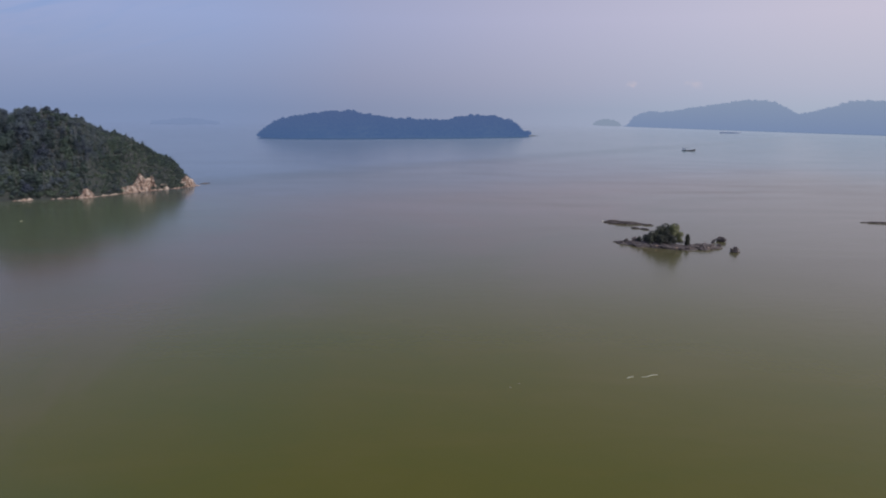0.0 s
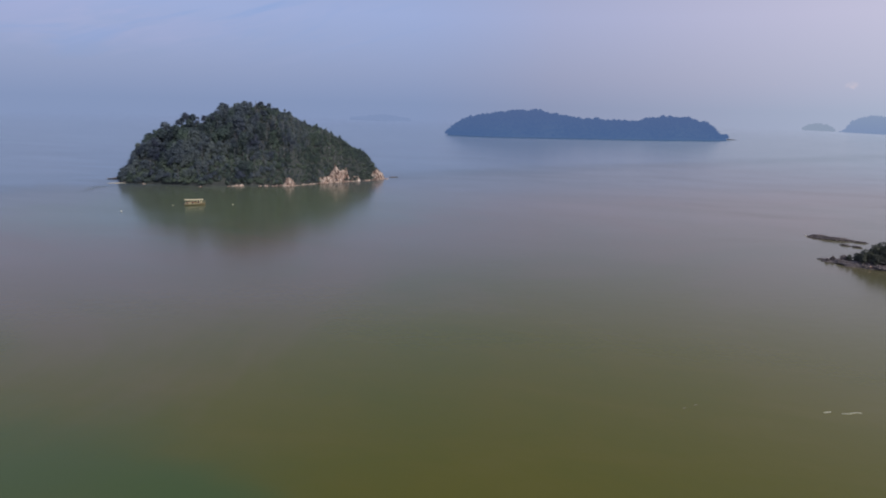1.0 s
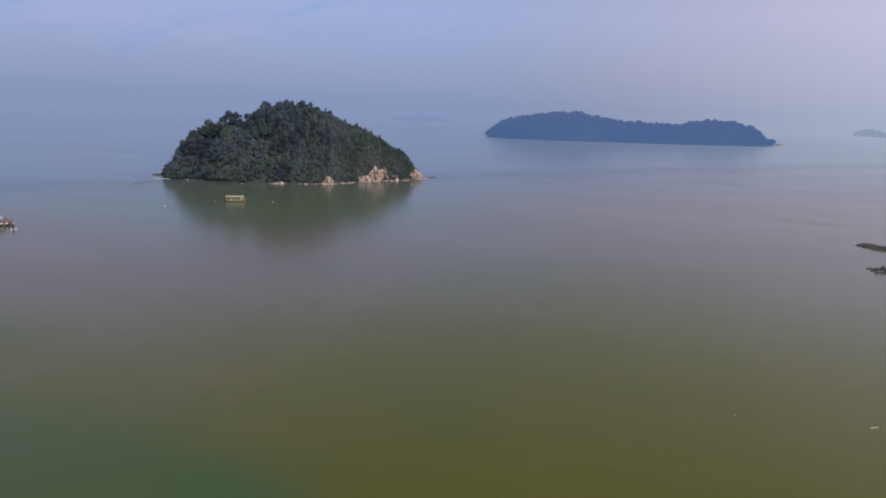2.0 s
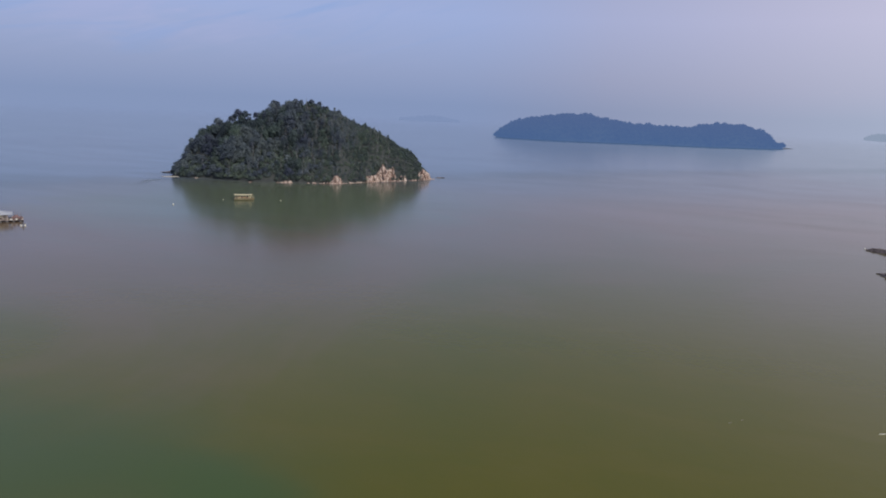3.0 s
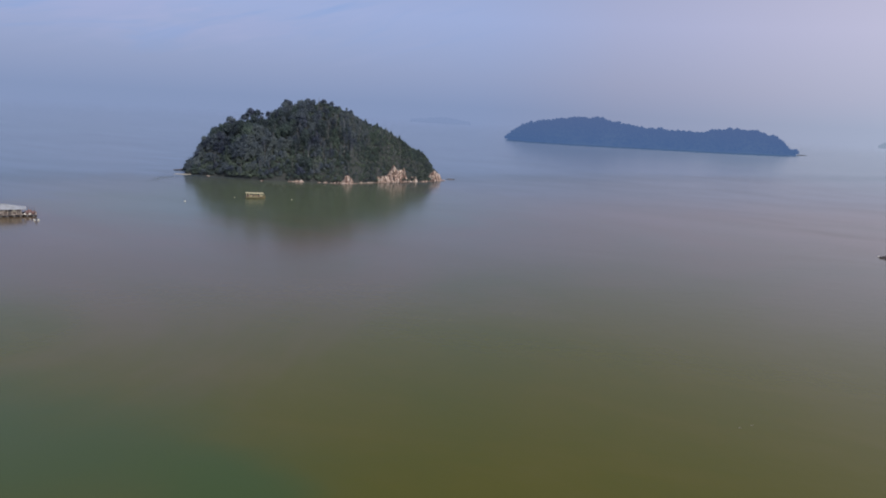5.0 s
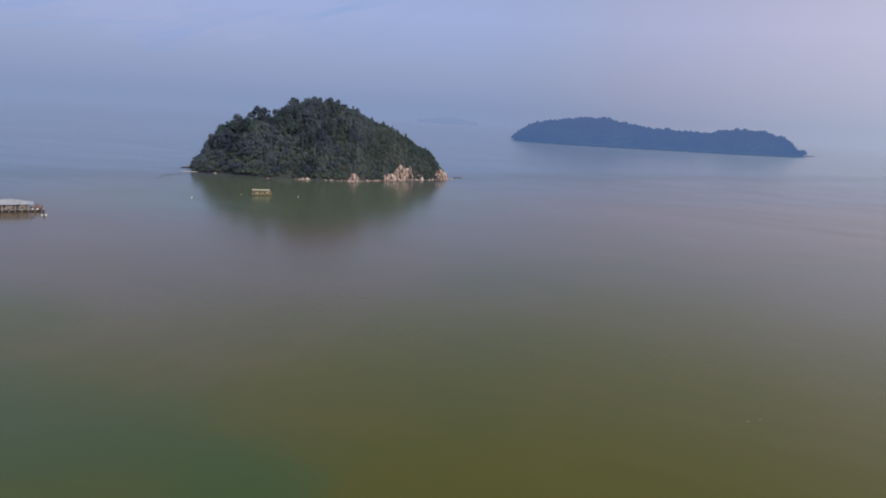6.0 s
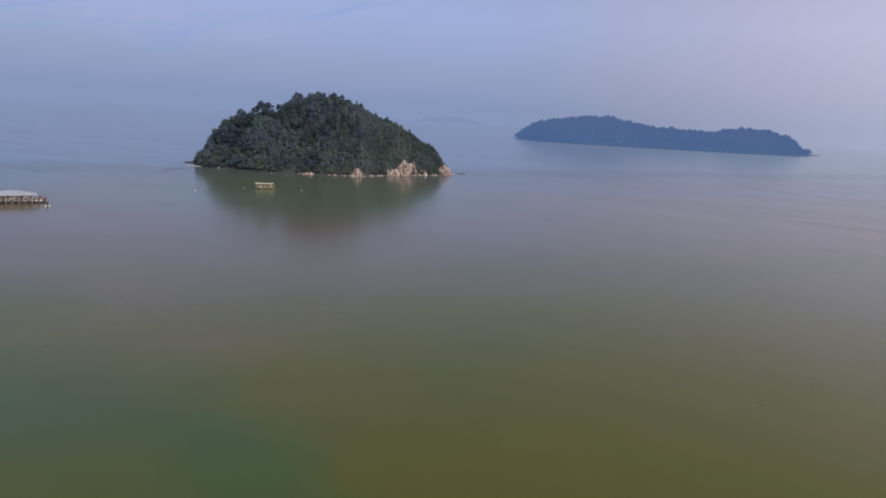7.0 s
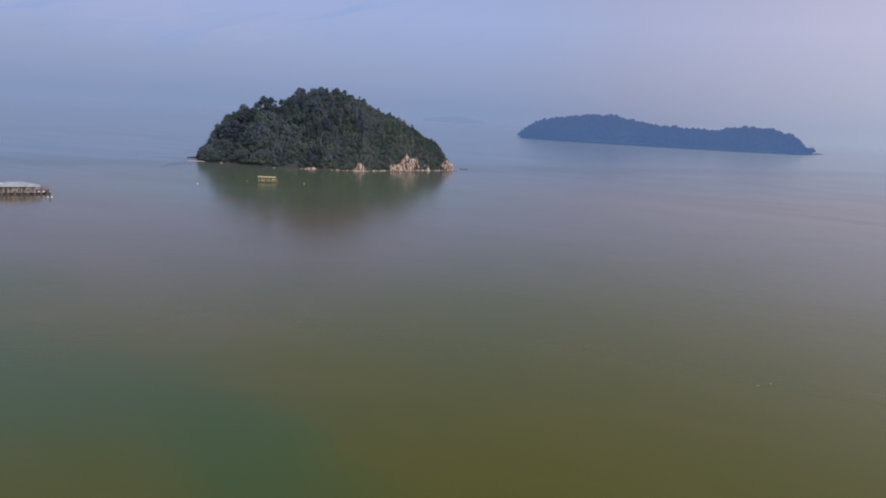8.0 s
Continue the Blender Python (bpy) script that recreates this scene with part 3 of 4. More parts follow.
def make_tree(name, seed, height, width, lobes, count, leaf, mat, label, group, trunk_r=0.16, low=0.3, tone=0.5, ragged=0.14):
    r = np.random.default_rng(seed)
    t = thing(name, Matrix(), label, "tree", group)
    part("trunk", trunk_bm(r, height * 0.8, trunk_r), BARK, t)
    part("crown", quads_mesh("crown", crown_cloud(r, count, leaf, height, width, lobes, low, ragged), mat, tone), mat, t)
    return t


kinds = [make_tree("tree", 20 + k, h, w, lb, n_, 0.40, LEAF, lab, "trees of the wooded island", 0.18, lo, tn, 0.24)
         for k, (h, w, lb, n_, lo, tn, lab) in enumerate(((9, 7.4, 9, 620, 0.30, 0.35, "rounded dark green broadleaf tree on a steep island"), (11, 6.0, 8, 560, 0.25, 0.6, "tall dark green tree on a steep island"),
                                                          (8, 8.4, 11, 680, 0.38, 0.15, "broad spreading dark green tree on a steep island"), (9.5, 6.2, 7, 520, 0.30, 0.85, "lighter green leafy tree with a pale trunk"),
                                                          (11, 2.8, 6, 300, 0.15, 0.2, "slim dark upright tree on a steep island")))]
for n_, (s, x, y, z, g) in enumerate(single):
    m = pose(x, y, z, 0, 0, float(rng.uniform(0, 360))) @ Matrix.Diagonal((g, g, g * float(rng.uniform(0.9, 1.15)), 1))
    if n_ < 4:
        kinds[n_].matrix_world = m
    else:
        copy_thing(kinds[n_ % 4], Matrix()).matrix_world = m

# taller trees that stand out against the sky
for n_, (s, k, f, kind) in enumerate(((0.284, 0.0, 1.2, 4), (0.307, 0.0, 1.1, 0), (0.165, 0.0, 1.3, 0), (0.178, 0.03, 0.9, 3), (0.215, 0.02, 1.1, 2), (0.240, 0.0, 1.55, 0), (0.226, 0.03, 1.1, 1), (0.374, 0.0, 1.35, 0), (0.38, 0.02, 0.95, 2), (0.43, 0.0, 0.85, 3),
                                      (0.455, 0.0, 1.0, 2), (0.475, 0.0, 0.8, 0), (0.515, 0.0, 0.75, 2), (0.545, 0.0, 0.75, 0), (0.115, 0.0, 0.95, 2), (0.075, 0.0, 0.85, 0), (0.06, 0.02, 0.8, 2), (0.035, -0.1, 0.7, 2), (0.008, -0.2, 0.95, 4), (0.575, 0.0, 0.5, 0), (0.61, 0.0, 0.42, 3))):
    x, y, z = near.spot(s, k)
    m = pose(x, y, z + 0.2, 0, 0, s * 900) @ Matrix.Diagonal((f, f, f, 1))
    if n_ == 0:
        kinds[4].matrix_world = m
    else:
        copy_thing(kinds[kind], Matrix()).matrix_world = m


def rock_bm(seed, sx_, sy_, sz_, sub=3, amp=0.35, step=0.0, tall=1.0):
    bm = bm_new()
    bmesh.ops.create_icosphere(bm, subdivisions=sub, radius=1)
    o = Vector((seed * 3.7, seed * 1.3, seed * 9.1))
    for v in bm.verts:
        p = v.co.copy()
        w = Vector((p.x, p.y, p.z * tall))
        f = 1 + amp * noise.fractal(w * 1.4 + o, 1.0, 2.1, 5) - amp * 0.8 * abs(noise.noise(w * 3.1 + o))
        if sub > 4:
            f -= 0.16 * abs(noise.noise(w * 7.3 + o)) + 0.08 * noise.noise(w * 15 + o)
        q = Vector((p.x * sx_ * f, p.y * sy_ * f, p.z * sz_ * f))
        if step:
            q.z = step * (math.floor(q.z / step) + min(1, 2.5 * (q.z / step % 1)))
        v.co = q
    return bm


def rock(name, seed, x, y, z, sx_, sy_, sz_, mat, label, group="", rz=0.0, sub=3, amp=0.35, step=0.0, category="rock", tall=1.0):
    bm = rock_bm(seed, sx_, sy_, sz_, sub, amp, step, tall)
    me = bpy.data.meshes.new(name)
    bm.to_mesh(me)
    bm.free()
    me.materials.append(mat)
    ob = new(name, me)
    ob.matrix_world = pose(x, y, z, 0, 0, rz)
    return tagged(ob, label, category, group)


# pale cliffs along the island's front shore: across the view (m from a), height, width
AX = math.degrees(math.atan2(near.d[1], near.d[0]))


def shore(s, out=0.0):
    """A spot on the front shore of the near island, out metres before it."""
    h = near.half(s, False)
    p = near.a + near.d * s * near.length - near.n * (h + out)
    return float(p[0]), float(p[1])


def cliff(seed, s0, s1, profile, out, label, column=2.3, lean=0.16):
    """A jointed rock face that follows the front shore from s0 to s1, split into upright blocks, with a broken crest. profile: heights along it."""
    g = np.random.default_rng(seed)
    length = (s1 - s0) * near.length
    nu, top = int(length / 0.42) + 2, max(h for _, h in profile)
    nv = int(top / 0.42) + 3
    ps, ph = np.array(profile).T
    bm = bm_new()
    grid = []
    for i in range(nu + 1):
        u = i / nu
        s_ = s0 + (s1 - s0) * u
        x, y = shore(s_, out)
        along = u * length
        step = noise.cell(Vector((along / column + seed * 7.3, 0.5, 0.5)))
        h = float(np.interp(u, ps, ph)) * (0.88 + 0.24 * step) + 0.5 * noise.noise(Vector((along * 0.9, seed, 0)))
        h = max(h, 0.5)
        col = []
        for j in range(nv + 1):
            v = j / nv
            z = -1.2 + (h + 1.2) * v
            q = Vector((along / column, (z + 2.0 * noise.noise(Vector((along * 0.2, seed, 4)))) / (column * 2.1), seed * 3.1))
            dist, sites = noise.voronoi(q)
            block = noise.cell(sites[0] * 3.7)
            crack = max(0.0, 1 - (dist[1] - dist[0]) / 0.24)
            push = 1.9 * block - 1.5 * crack + 0.35 * noise.noise(q * 3.0)
            push *= min(1.0, 0.35 + 0.65 * (1 - v) + 0.3)
            back = lean * max(0.0, z) + 1.6 * max(0.0, v - 0.9) / 0.1
            edge = min(1.0, 6 * min(u, 1 - u)) - 1.0
            r = push - back + 2.2 * edge
            col.append(bm.verts.new((x - near.n[0] * r, y - near.n[1] * r, z)))
        x, y = x + near.n[0] * 7.0, y + near.n[1] * 7.0
        col.append(bm.verts.new((x, y, h * 0.8)))
        col.append(bm.verts.new((x, y, -1.2)))
        grid.append(col)
    for a, b in zip(grid, grid[1:]):
        for j in range(len(a) - 1):
            bm.faces.new((a[j], b[j], b[j + 1], a[j + 1]))
    bm.faces.new(list(reversed(grid[0])))
    bm.faces.new(grid[-1])
    bmesh.ops.recalc_face_normals(bm, faces=bm.faces)
    me = bpy.data.meshes.new("cliff")
    bm.to_mesh(me)
    bm.free()
    me.materials.append(CLIFF)
    return tagged(new("cliff", me), label, "cliff", "cliffs of the wooded island")


cliff(3, 0.562, 0.618, [(0, 1.6), (0.2, 2.6), (0.3, 5.0), (0.42, 6.6), (0.5, 6.8), (0.6, 6.4), (0.75, 5.2), (0.85, 2.6), (1, 1.4)], 0.6, "squat pale cliff block at the waterline", 3.6, 0.1)
cliff(5, 0.698, 0.838, [(0, 1.5), (0.1, 5.0), (0.2, 8.0), (0.33, 6.0), (0.42, 11), (0.5, 15.5), (0.56, 18.5), (0.62, 13), (0.70, 11), (0.78, 13.5), (0.87, 12.5), (0.93, 5), (1, 2)], 1.0, "high pale orange-beige cliff split into upright blocks", 2.7, 0.16)
cliff(8, 0.838, 0.885, [(0, 1.8), (0.4, 6.0), (0.7, 4.5), (1, 1.5)], 0.8, "small pale cliff block at the waterline")
cliff(11, 0.925, 0.992, [(0, 6.0), (0.2, 11.0), (0.5, 12.0), (0.66, 9.0), (0.78, 8.0), (0.9, 3.5), (1, 1.0)], 1.2, "pale orange headland cliff at the island's point", 2.8, 0.14)
for n_, (s, out, ht, w) in enumerate(((0.722, 1.4, 3.0, 1.5), (0.80, 1.6, 2.6, 1.6), (0.945, 1.6, 3.4, 1.5), (0.972, 1.4, 2.2, 1.6), (0.768, 1.8, 2.4, 1.8), (0.60, 1.2, 2.4, 1.4))):
    x, y = shore(s, out)
    rock("cliff_rock", 230 + n_, x, y, ht * 0.15, w, w * 1.2, ht * 0.8, CLIFF, "fallen pale block at the foot of a cliff", "cliff rocks of the wooded island", AX + n_ * 31, 4, 0.6, category="cliff", tall=0.5)
for n_ in range(34):
    s = 0.50 + 0.50 * (n_ + float(rng.uniform(0, 0.8))) / 34
    x, y = shore(s, 0.3)
    w = float(rng.uniform(0.9, 2.6))
    rock("shore_rock", 60 + n_, x, y, -0.1, w * 1.4, w * 0.8, float(rng.uniform(0.4, 1.4)), CLIFF, "low pale rock ledge at the waterline", "shore rocks of the wooded island", AX + float(rng.uniform(-30, 30)), 3, 0.5)
for n_, s in enumerate((0.10, 0.29, 0.385, 0.40, 0.412, 0.425, 0.49)):
    x, y = shore(s, 0.3)
    big = n_ in (4, 5)
    rock("shore_rock", 85 + n_, x, y, -0.1, 2.6 if big else 1.5, 1.5, 1.7 if big else 0.8, CLIFF, "low pale rock ledge at the waterline", "shore rocks of the wooded island", AX, 3, 0.5)
rock("sand_spit", 95, -421, 517, -0.1, 9, 2.2, 0.55, SAND, "low pale sand spit at the foot of the island", "", 38, 4, 0.3, category="beach")
rock("reef", 96, -228, 678, 0.0, 5, 1.6, 0.7, DARK_ROCK, "thin dark reef just above the water", "reefs", 40, 4, 0.5, category="reef")
rock("reef", 97, -443, 545, 0.0, 9, 2.5, 1.2, DARK_ROCK, "thin dark reef just above the water", "reefs", 40, 4, 0.5, category="reef")

# ---- the far flat-topped island ----
FAR = [(0, 0), (0.014, 10), (0.045, 28), (0.105, 46), (0.17, 54), (0.25, 61), (0.325, 62), (0.345, 53), (0.40, 50), (0.45, 44), (0.54, 39), (0.68, 37.5),
       (0.715, 50), (0.80, 52), (0.87, 45), (0.93, 28), (0.97, 9), (1, 0)]
far = Land((-480, 1860), (255, 2140), FAR, [(0, 3), (0.06, 60), (0.2, 100), (0.7, 100), (0.93, 60), (1, 3)], [(0, 3), (0.1, 80), (0.5, 120), (0.9, 80), (1, 3)], 3.0, 3.0, 40.0)
rng = np.random.default_rng(8)
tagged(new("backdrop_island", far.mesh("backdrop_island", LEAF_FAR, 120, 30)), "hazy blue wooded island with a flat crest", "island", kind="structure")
far_crowns = [crown_cloud(rng, 90, 1.4, h, w, lb, 0.5) for h, w, lb in ((9, 15, 9), (10, 14, 9), (11, 13, 8), (8, 16, 10))]
spots = []
for i in range(110):
    for j in range(20):
        s, k = (i + rng.uniform()) / 110, -1 + 1.5 * (j + rng.uniform()) / 20
        x, y, z = far.spot(s, k)
        if z > 0.5 and abs(k) < 0.985:
            spots.append((x, y, z - 2.0))
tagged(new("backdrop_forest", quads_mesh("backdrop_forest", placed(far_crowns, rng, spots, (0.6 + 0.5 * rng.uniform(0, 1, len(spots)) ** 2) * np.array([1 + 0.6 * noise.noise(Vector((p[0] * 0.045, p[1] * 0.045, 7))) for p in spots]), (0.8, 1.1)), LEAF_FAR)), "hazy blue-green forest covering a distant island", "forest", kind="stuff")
rock("reef", 93, 266, 2145, -0.4, 14, 4, 1.6, WET_ROCK, "thin dark reef just above the water", "reefs", 10, 3, 0.3, category="reef")

# ---- distant hills ----
HILL = [(0, 0), (0.021, 2), (0.033, 46), (0.055, 66), (0.080, 74), (0.105, 65), (0.128, 74), (0.180, 88), (0.238, 103), (0.311, 125), (0.333, 127), (0.368, 125), (0.381, 114), (0.396, 97),
        (0.429, 61), (0.454, 73), (0.491, 87), (0.534, 118), (0.556, 123), (0.569, 116), (0.60, 115), (0.73, 118), (0.93, 60), (1, 0)]
hill = Land((985, 3950), (2057, 1865), HILL, [(0, 5), (0.05, 40), (0.3, 90), (0.9, 90), (1, 5)], [(0, 5), (0.1, 150), (0.5, 300), (0.9, 150), (1, 5)], 2.2, 3.5, 90.0, 60)
isle = Land((880, 4240), (985, 4010), [(0, 0), (0.1, 14), (0.4, 30), (0.75, 26), (1, 0)], [(0, 4), (0.5, 40), (1, 4)], [(0, 4), (0.5, 60), (1, 4)], 2.2, 3.0, 50)
mist = Land((-1440, 3515), (-1130, 3630), [(0, 0), (0.12, 9), (0.35, 19), (0.62, 22), (0.85, 12), (1, 0)], [(0, 4), (0.5, 40), (1, 4)], [(0, 4), (0.5, 60), (1, 4)], 2.2, 3.0, 50)
hill_crowns = [crown_cloud(rng, 24, 2.6, h, w, 5, 0.3) for h, w in ((4, 17), (3.4, 20), (4, 16))]
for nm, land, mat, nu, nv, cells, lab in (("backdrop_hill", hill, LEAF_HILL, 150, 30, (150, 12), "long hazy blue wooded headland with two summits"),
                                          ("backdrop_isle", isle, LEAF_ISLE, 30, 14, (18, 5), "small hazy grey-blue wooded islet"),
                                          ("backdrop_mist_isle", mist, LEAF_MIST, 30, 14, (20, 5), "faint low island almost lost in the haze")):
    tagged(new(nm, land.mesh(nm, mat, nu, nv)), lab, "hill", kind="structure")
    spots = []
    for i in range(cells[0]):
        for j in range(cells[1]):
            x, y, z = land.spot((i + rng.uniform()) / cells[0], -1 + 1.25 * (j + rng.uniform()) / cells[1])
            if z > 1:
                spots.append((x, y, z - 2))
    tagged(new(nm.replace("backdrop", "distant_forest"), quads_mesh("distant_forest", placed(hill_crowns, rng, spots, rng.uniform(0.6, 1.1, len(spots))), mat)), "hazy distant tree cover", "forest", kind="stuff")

# ---- the rocky islet ----
def terrace(name, seed, x, y, rx, ry, rz, layers, step, mat, label, group="", category="rock", point=0.0, base=-0.6):
    """A low shelf of layered rock: ragged beds stacked in steps, each smaller than the one below; point draws its ends out into spits."""
    bm = bm_new()
    o = seed * 5.3
    count = 72
    for k in range(layers):
        shrink = 1 - 0.78 * (k / layers) ** 1.3
        lo = base if k == 0 else step * (k - 0.15)
        hi = step * (k + 0.8 + 0.35 * noise.noise(Vector((k * 2.1, o, 1))))
        rings = []
        for z, grow in ((lo, 1.03), (hi, 1.0)):
            ring = []
            for i in range(count):
                a = 2 * math.pi * i / count
                ca, sa = math.cos(a), math.sin(a)
                r = shrink * grow * (1 + 0.34 * noise.fractal(Vector((ca * 1.7 + o, sa * 1.7, k * 0.35)), 1.0, 2.0, 4) + 0.10 * (noise.cell(Vector((a * 5.0 + o, k, 0))) - 0.5))
                pull = 1 + point * abs(ca) ** 6
                ring.append(bm.verts.new((ca * rx * r * pull + 0.06 * rx * k * noise.noise(Vector((o, k, 9))), sa * ry * r, z + 0.22 * step * noise.noise(Vector((ca * 3 + o, sa * 3, k))))))
            rings.append(ring)
        lower, upper = rings
        for i in range(count):
            j = (i + 1) % count
            bm.faces.new((lower[i], lower[j], upper[j], upper[i]))
        mid = bm.verts.new((0.0, 0.0, hi + 0.1 * step))
        for i in range(count):
            bm.faces.new((upper[i], upper[(i + 1) % count], mid))
    me = bpy.data.meshes.new(name)
    bm.to_mesh(me)
    bm.free()
    me.materials.append(mat)
    ob = new(name, me)
    ob.matrix_world = pose(x, y, 0, 0, 0, rz)
    return tagged(ob, label, category, group)


terrace("islet_shelf", 3, 114.5, 374.8, 17.5, 8.8, -27, 4, 0.5, DARK_ROCK, "dark layered rock shelf of a small islet", point=0.25)
terrace("islet_shelf", 8, 137.5, 369, 8.6, 6.5, 4, 4, 0.55, DARK_ROCK, "dark layered rock shelf of a small islet", point=0.2)
for n_, (x, y, w, h) in enumerate(((105.5, 381, 2.6, 2.6), (100.5, 383, 1.4, 1.2), (110, 379, 1.8, 1.8), (149, 385, 0.9, 1.2), (154.5, 389, 2.6, 2.0), (150.2, 358.5, 2.3, 2.2), (147, 372, 1.3, 1.0), (135, 371, 1.2, 1.3), (116, 368, 1.2, 1.0), (128, 366, 1.3, 1.2), (138, 369, 1.6, 1.8), (142, 369, 1.2, 1.2))):
    rock("boulder", 110 + n_, x, y, 0.3 if n_ in (4, 5) else 0.9, w, w * 0.8, h, DARK_ROCK, "dark weathered boulder at a rocky islet", "boulders of the islet", n_ * 37, 4, 0.72)
for n_ in range(34):
    a = n_ / 33
    x, y = 100 + 45 * a + float(rng.normal(0, 1.0)), 379 - 17 * math.sin(a * 2.4) + float(rng.normal(0, 1.6)) + 6 * a * a
    w = float(rng.uniform(0.4, 1.1))
    rock("stone", 300 + n_, x, y, 1.1, w, w * 0.8, w * 0.7, CLIFF if n_ % 6 == 4 else DARK_ROCK, "small loose stone on a rocky islet shelf", "stones of the islet", n_ * 51, 2, 0.4)
rock("rock_pillar", 130, 131.7, 376.5, 2.2, 1.4, 1.2, 3.3, WET_ROCK, "upright dark rock pillar on a small islet", "", 0, 4, 0.5)
for n_, (x, y, w, d_, rz, layers) in enumerate(((110.6, 459.0, 4.2, 1.8, 3, 3), (117.0, 450.5, 9.6, 3.0, -13, 4), (129.5, 445.5, 2.8, 0.9, -18, 2), (118.6, 432, 2.2, 1.0, -30, 2), (123.2, 428.5, 2.4, 0.9, -38, 2))):
    terrace("ledge", 20 + n_, x, y, w, d_, rz, layers, 0.42, DARK_ROCK, "low flat dark rock ledge just above the water", "ledges near the islet", "rock", 0.3)
terrace("reef", 31, 289, 462, 11, 2.0, -10, 2, 0.5, DARK_ROCK, "thin dark reef just above the water", "reefs", "reef", 0.4)
bushes = [make_tree("islet_tree", 70 + k, h, sp * 1.7, lb, 1100, 0.34, LEAF_SUN if k == 2 else LEAF_BUSH, lab, "trees of the islet", 0.14, 0.15)
          for k, (h, sp, lb, lab) in enumerate(((8, 4.8, 12, "dense dark green tree on a rocky islet"), (7, 4.8, 11, "broad dark green bush on a rocky islet"), (9, 4.4, 11, "yellow-green tree on a rocky islet, coloured as if sunlit")))]
for n_, (x, y, k, f) in enumerate(((118.5, 377, 0, 1.0), (111.5, 378.5, 1, 0.55), (125.6, 375, 2, 1.12), (114.5, 377, 1, 0.8), (122, 379, 0, 1.12), (121.5, 374, 1, 0.95), (118, 372.5, 1, 0.65), (127, 378, 2, 0.95), (123.5, 371, 1, 0.62), (108.5, 379.5, 1, 0.4),
                                   (127.5, 372.5, 2, 0.5), (113, 374, 1, 0.5), (129, 374, 1, 0.4))):
    m = pose(x - 1.9, y, 0.9, 0, 0, n_ * 71) @ Matrix.Diagonal((f * 1.08, f * 1.08, f * 1.16, 1))
    if n_ < 3:
        bushes[k].matrix_world = m
    else:
        copy_thing(bushes[k], Matrix()).matrix_world = m

# ---- boats and floats ----
BOAT_YELLOW = plain_material("yellow_boat_paint", (0.30, 0.245, 0.125), 0.5, 0, 0.6, 1.2)
HULL_PAINT = plain_material("weathered_ochre_hull_paint", (0.19, 0.155, 0.085), 0.55, 0, 0.6, 0.8)
BOAT_WHITE = plain_material("cream_boat_paint", (0.66, 0.58, 0.38), 0.45, 0, 0.25, 2.0)
BOAT_DARK = plain_material("dark_boat_timber", (0.085, 0.085, 0.09), 0.7, 0, 0.4, 1.0)
BOAT_RED = plain_material("orange_red_vinyl", (0.50, 0.13, 0.05), 0.6, 0, 0.3, 2.0)
FLOAT_WHITE = plain_material("white_float_plastic", (0.78, 0.78, 0.75), 0.4, 0, 0.25, 3.0)
FLOAT_DULL = plain_material("weed_grown_float_plastic", (0.54, 0.54, 0.43), 0.6, 0, 0.4, 3.0)
TIN = plain_material("grey_tin_roof", (0.47, 0.49, 0.53), 0.45, 0.2, 0.5, 0.5)
PLANK = plain_material("weathered_timber", (0.125, 0.10, 0.095), 0.85, 0, 0.6, 0.9)
POST = plain_material("pale_post_timber", (0.44, 0.39, 0.36), 0.85, 0, 0.7, 0.9)
NET = plain_material("rusty_brown_netting", (0.225, 0.138, 0.140), 0.9, 0, 0.5, 2.5)
DRUM = plain_material("dull_blue_drum_plastic", (0.16, 0.165, 0.18), 0.6, 0, 0.5, 2.0)
# steel of the distant ships, paled and blued to hold the haze
STEEL = plain_material("haze_paled_steel", (0.58, 0.64, 0.74), 0.6, 0, 0.15, 0.2)


def hull_bm(length, beam, depth, draft=0.4, sheer=0.5, rows=18, stern=0.75):
    """A boat's hull along x, bow at +x, with a closed deck."""
    bm = bm_new()
    rings = []
    for i in range(rows + 1):
        u = i / rows
        w = beam / 2 * min(1.0, stern + u * 1.2) * (1 - max(0, (u - 0.55) / 0.45) ** 2.2 * 0.97)
        x = (u - 0.5) * length
        top = depth + sheer * (max(0, u - 0.5) * 2) ** 2 + sheer * 0.25 * (max(0, 0.3 - u) / 0.3) ** 2
        keel = -draft + (draft + depth * 0.5) * max(0, (u - 0.82) / 0.18) ** 2
        pts = [(x, -w, top), (x, -w * 0.92, top * 0.45), (x, -w * 0.6, keel * 0.6), (x, 0, keel), (x, w * 0.6, keel * 0.6), (x, w * 0.92, top * 0.45), (x, w, top)]
        rings.append([bm.verts.new(p) for p in pts])
    for a, b in zip(rings, rings[1:]):
        for k in range(6):
            bm.faces.new((a[k], b[k], b[k + 1], a[k + 1]))
        bm.faces.new((a[6], b[6], b[0], a[0]))
    bm.faces.new(rings[0])
    bm.faces.new(list(reversed(rings[-1])))
    bmesh.ops.recalc_face_normals(bm, faces=bm.faces)
    return bm


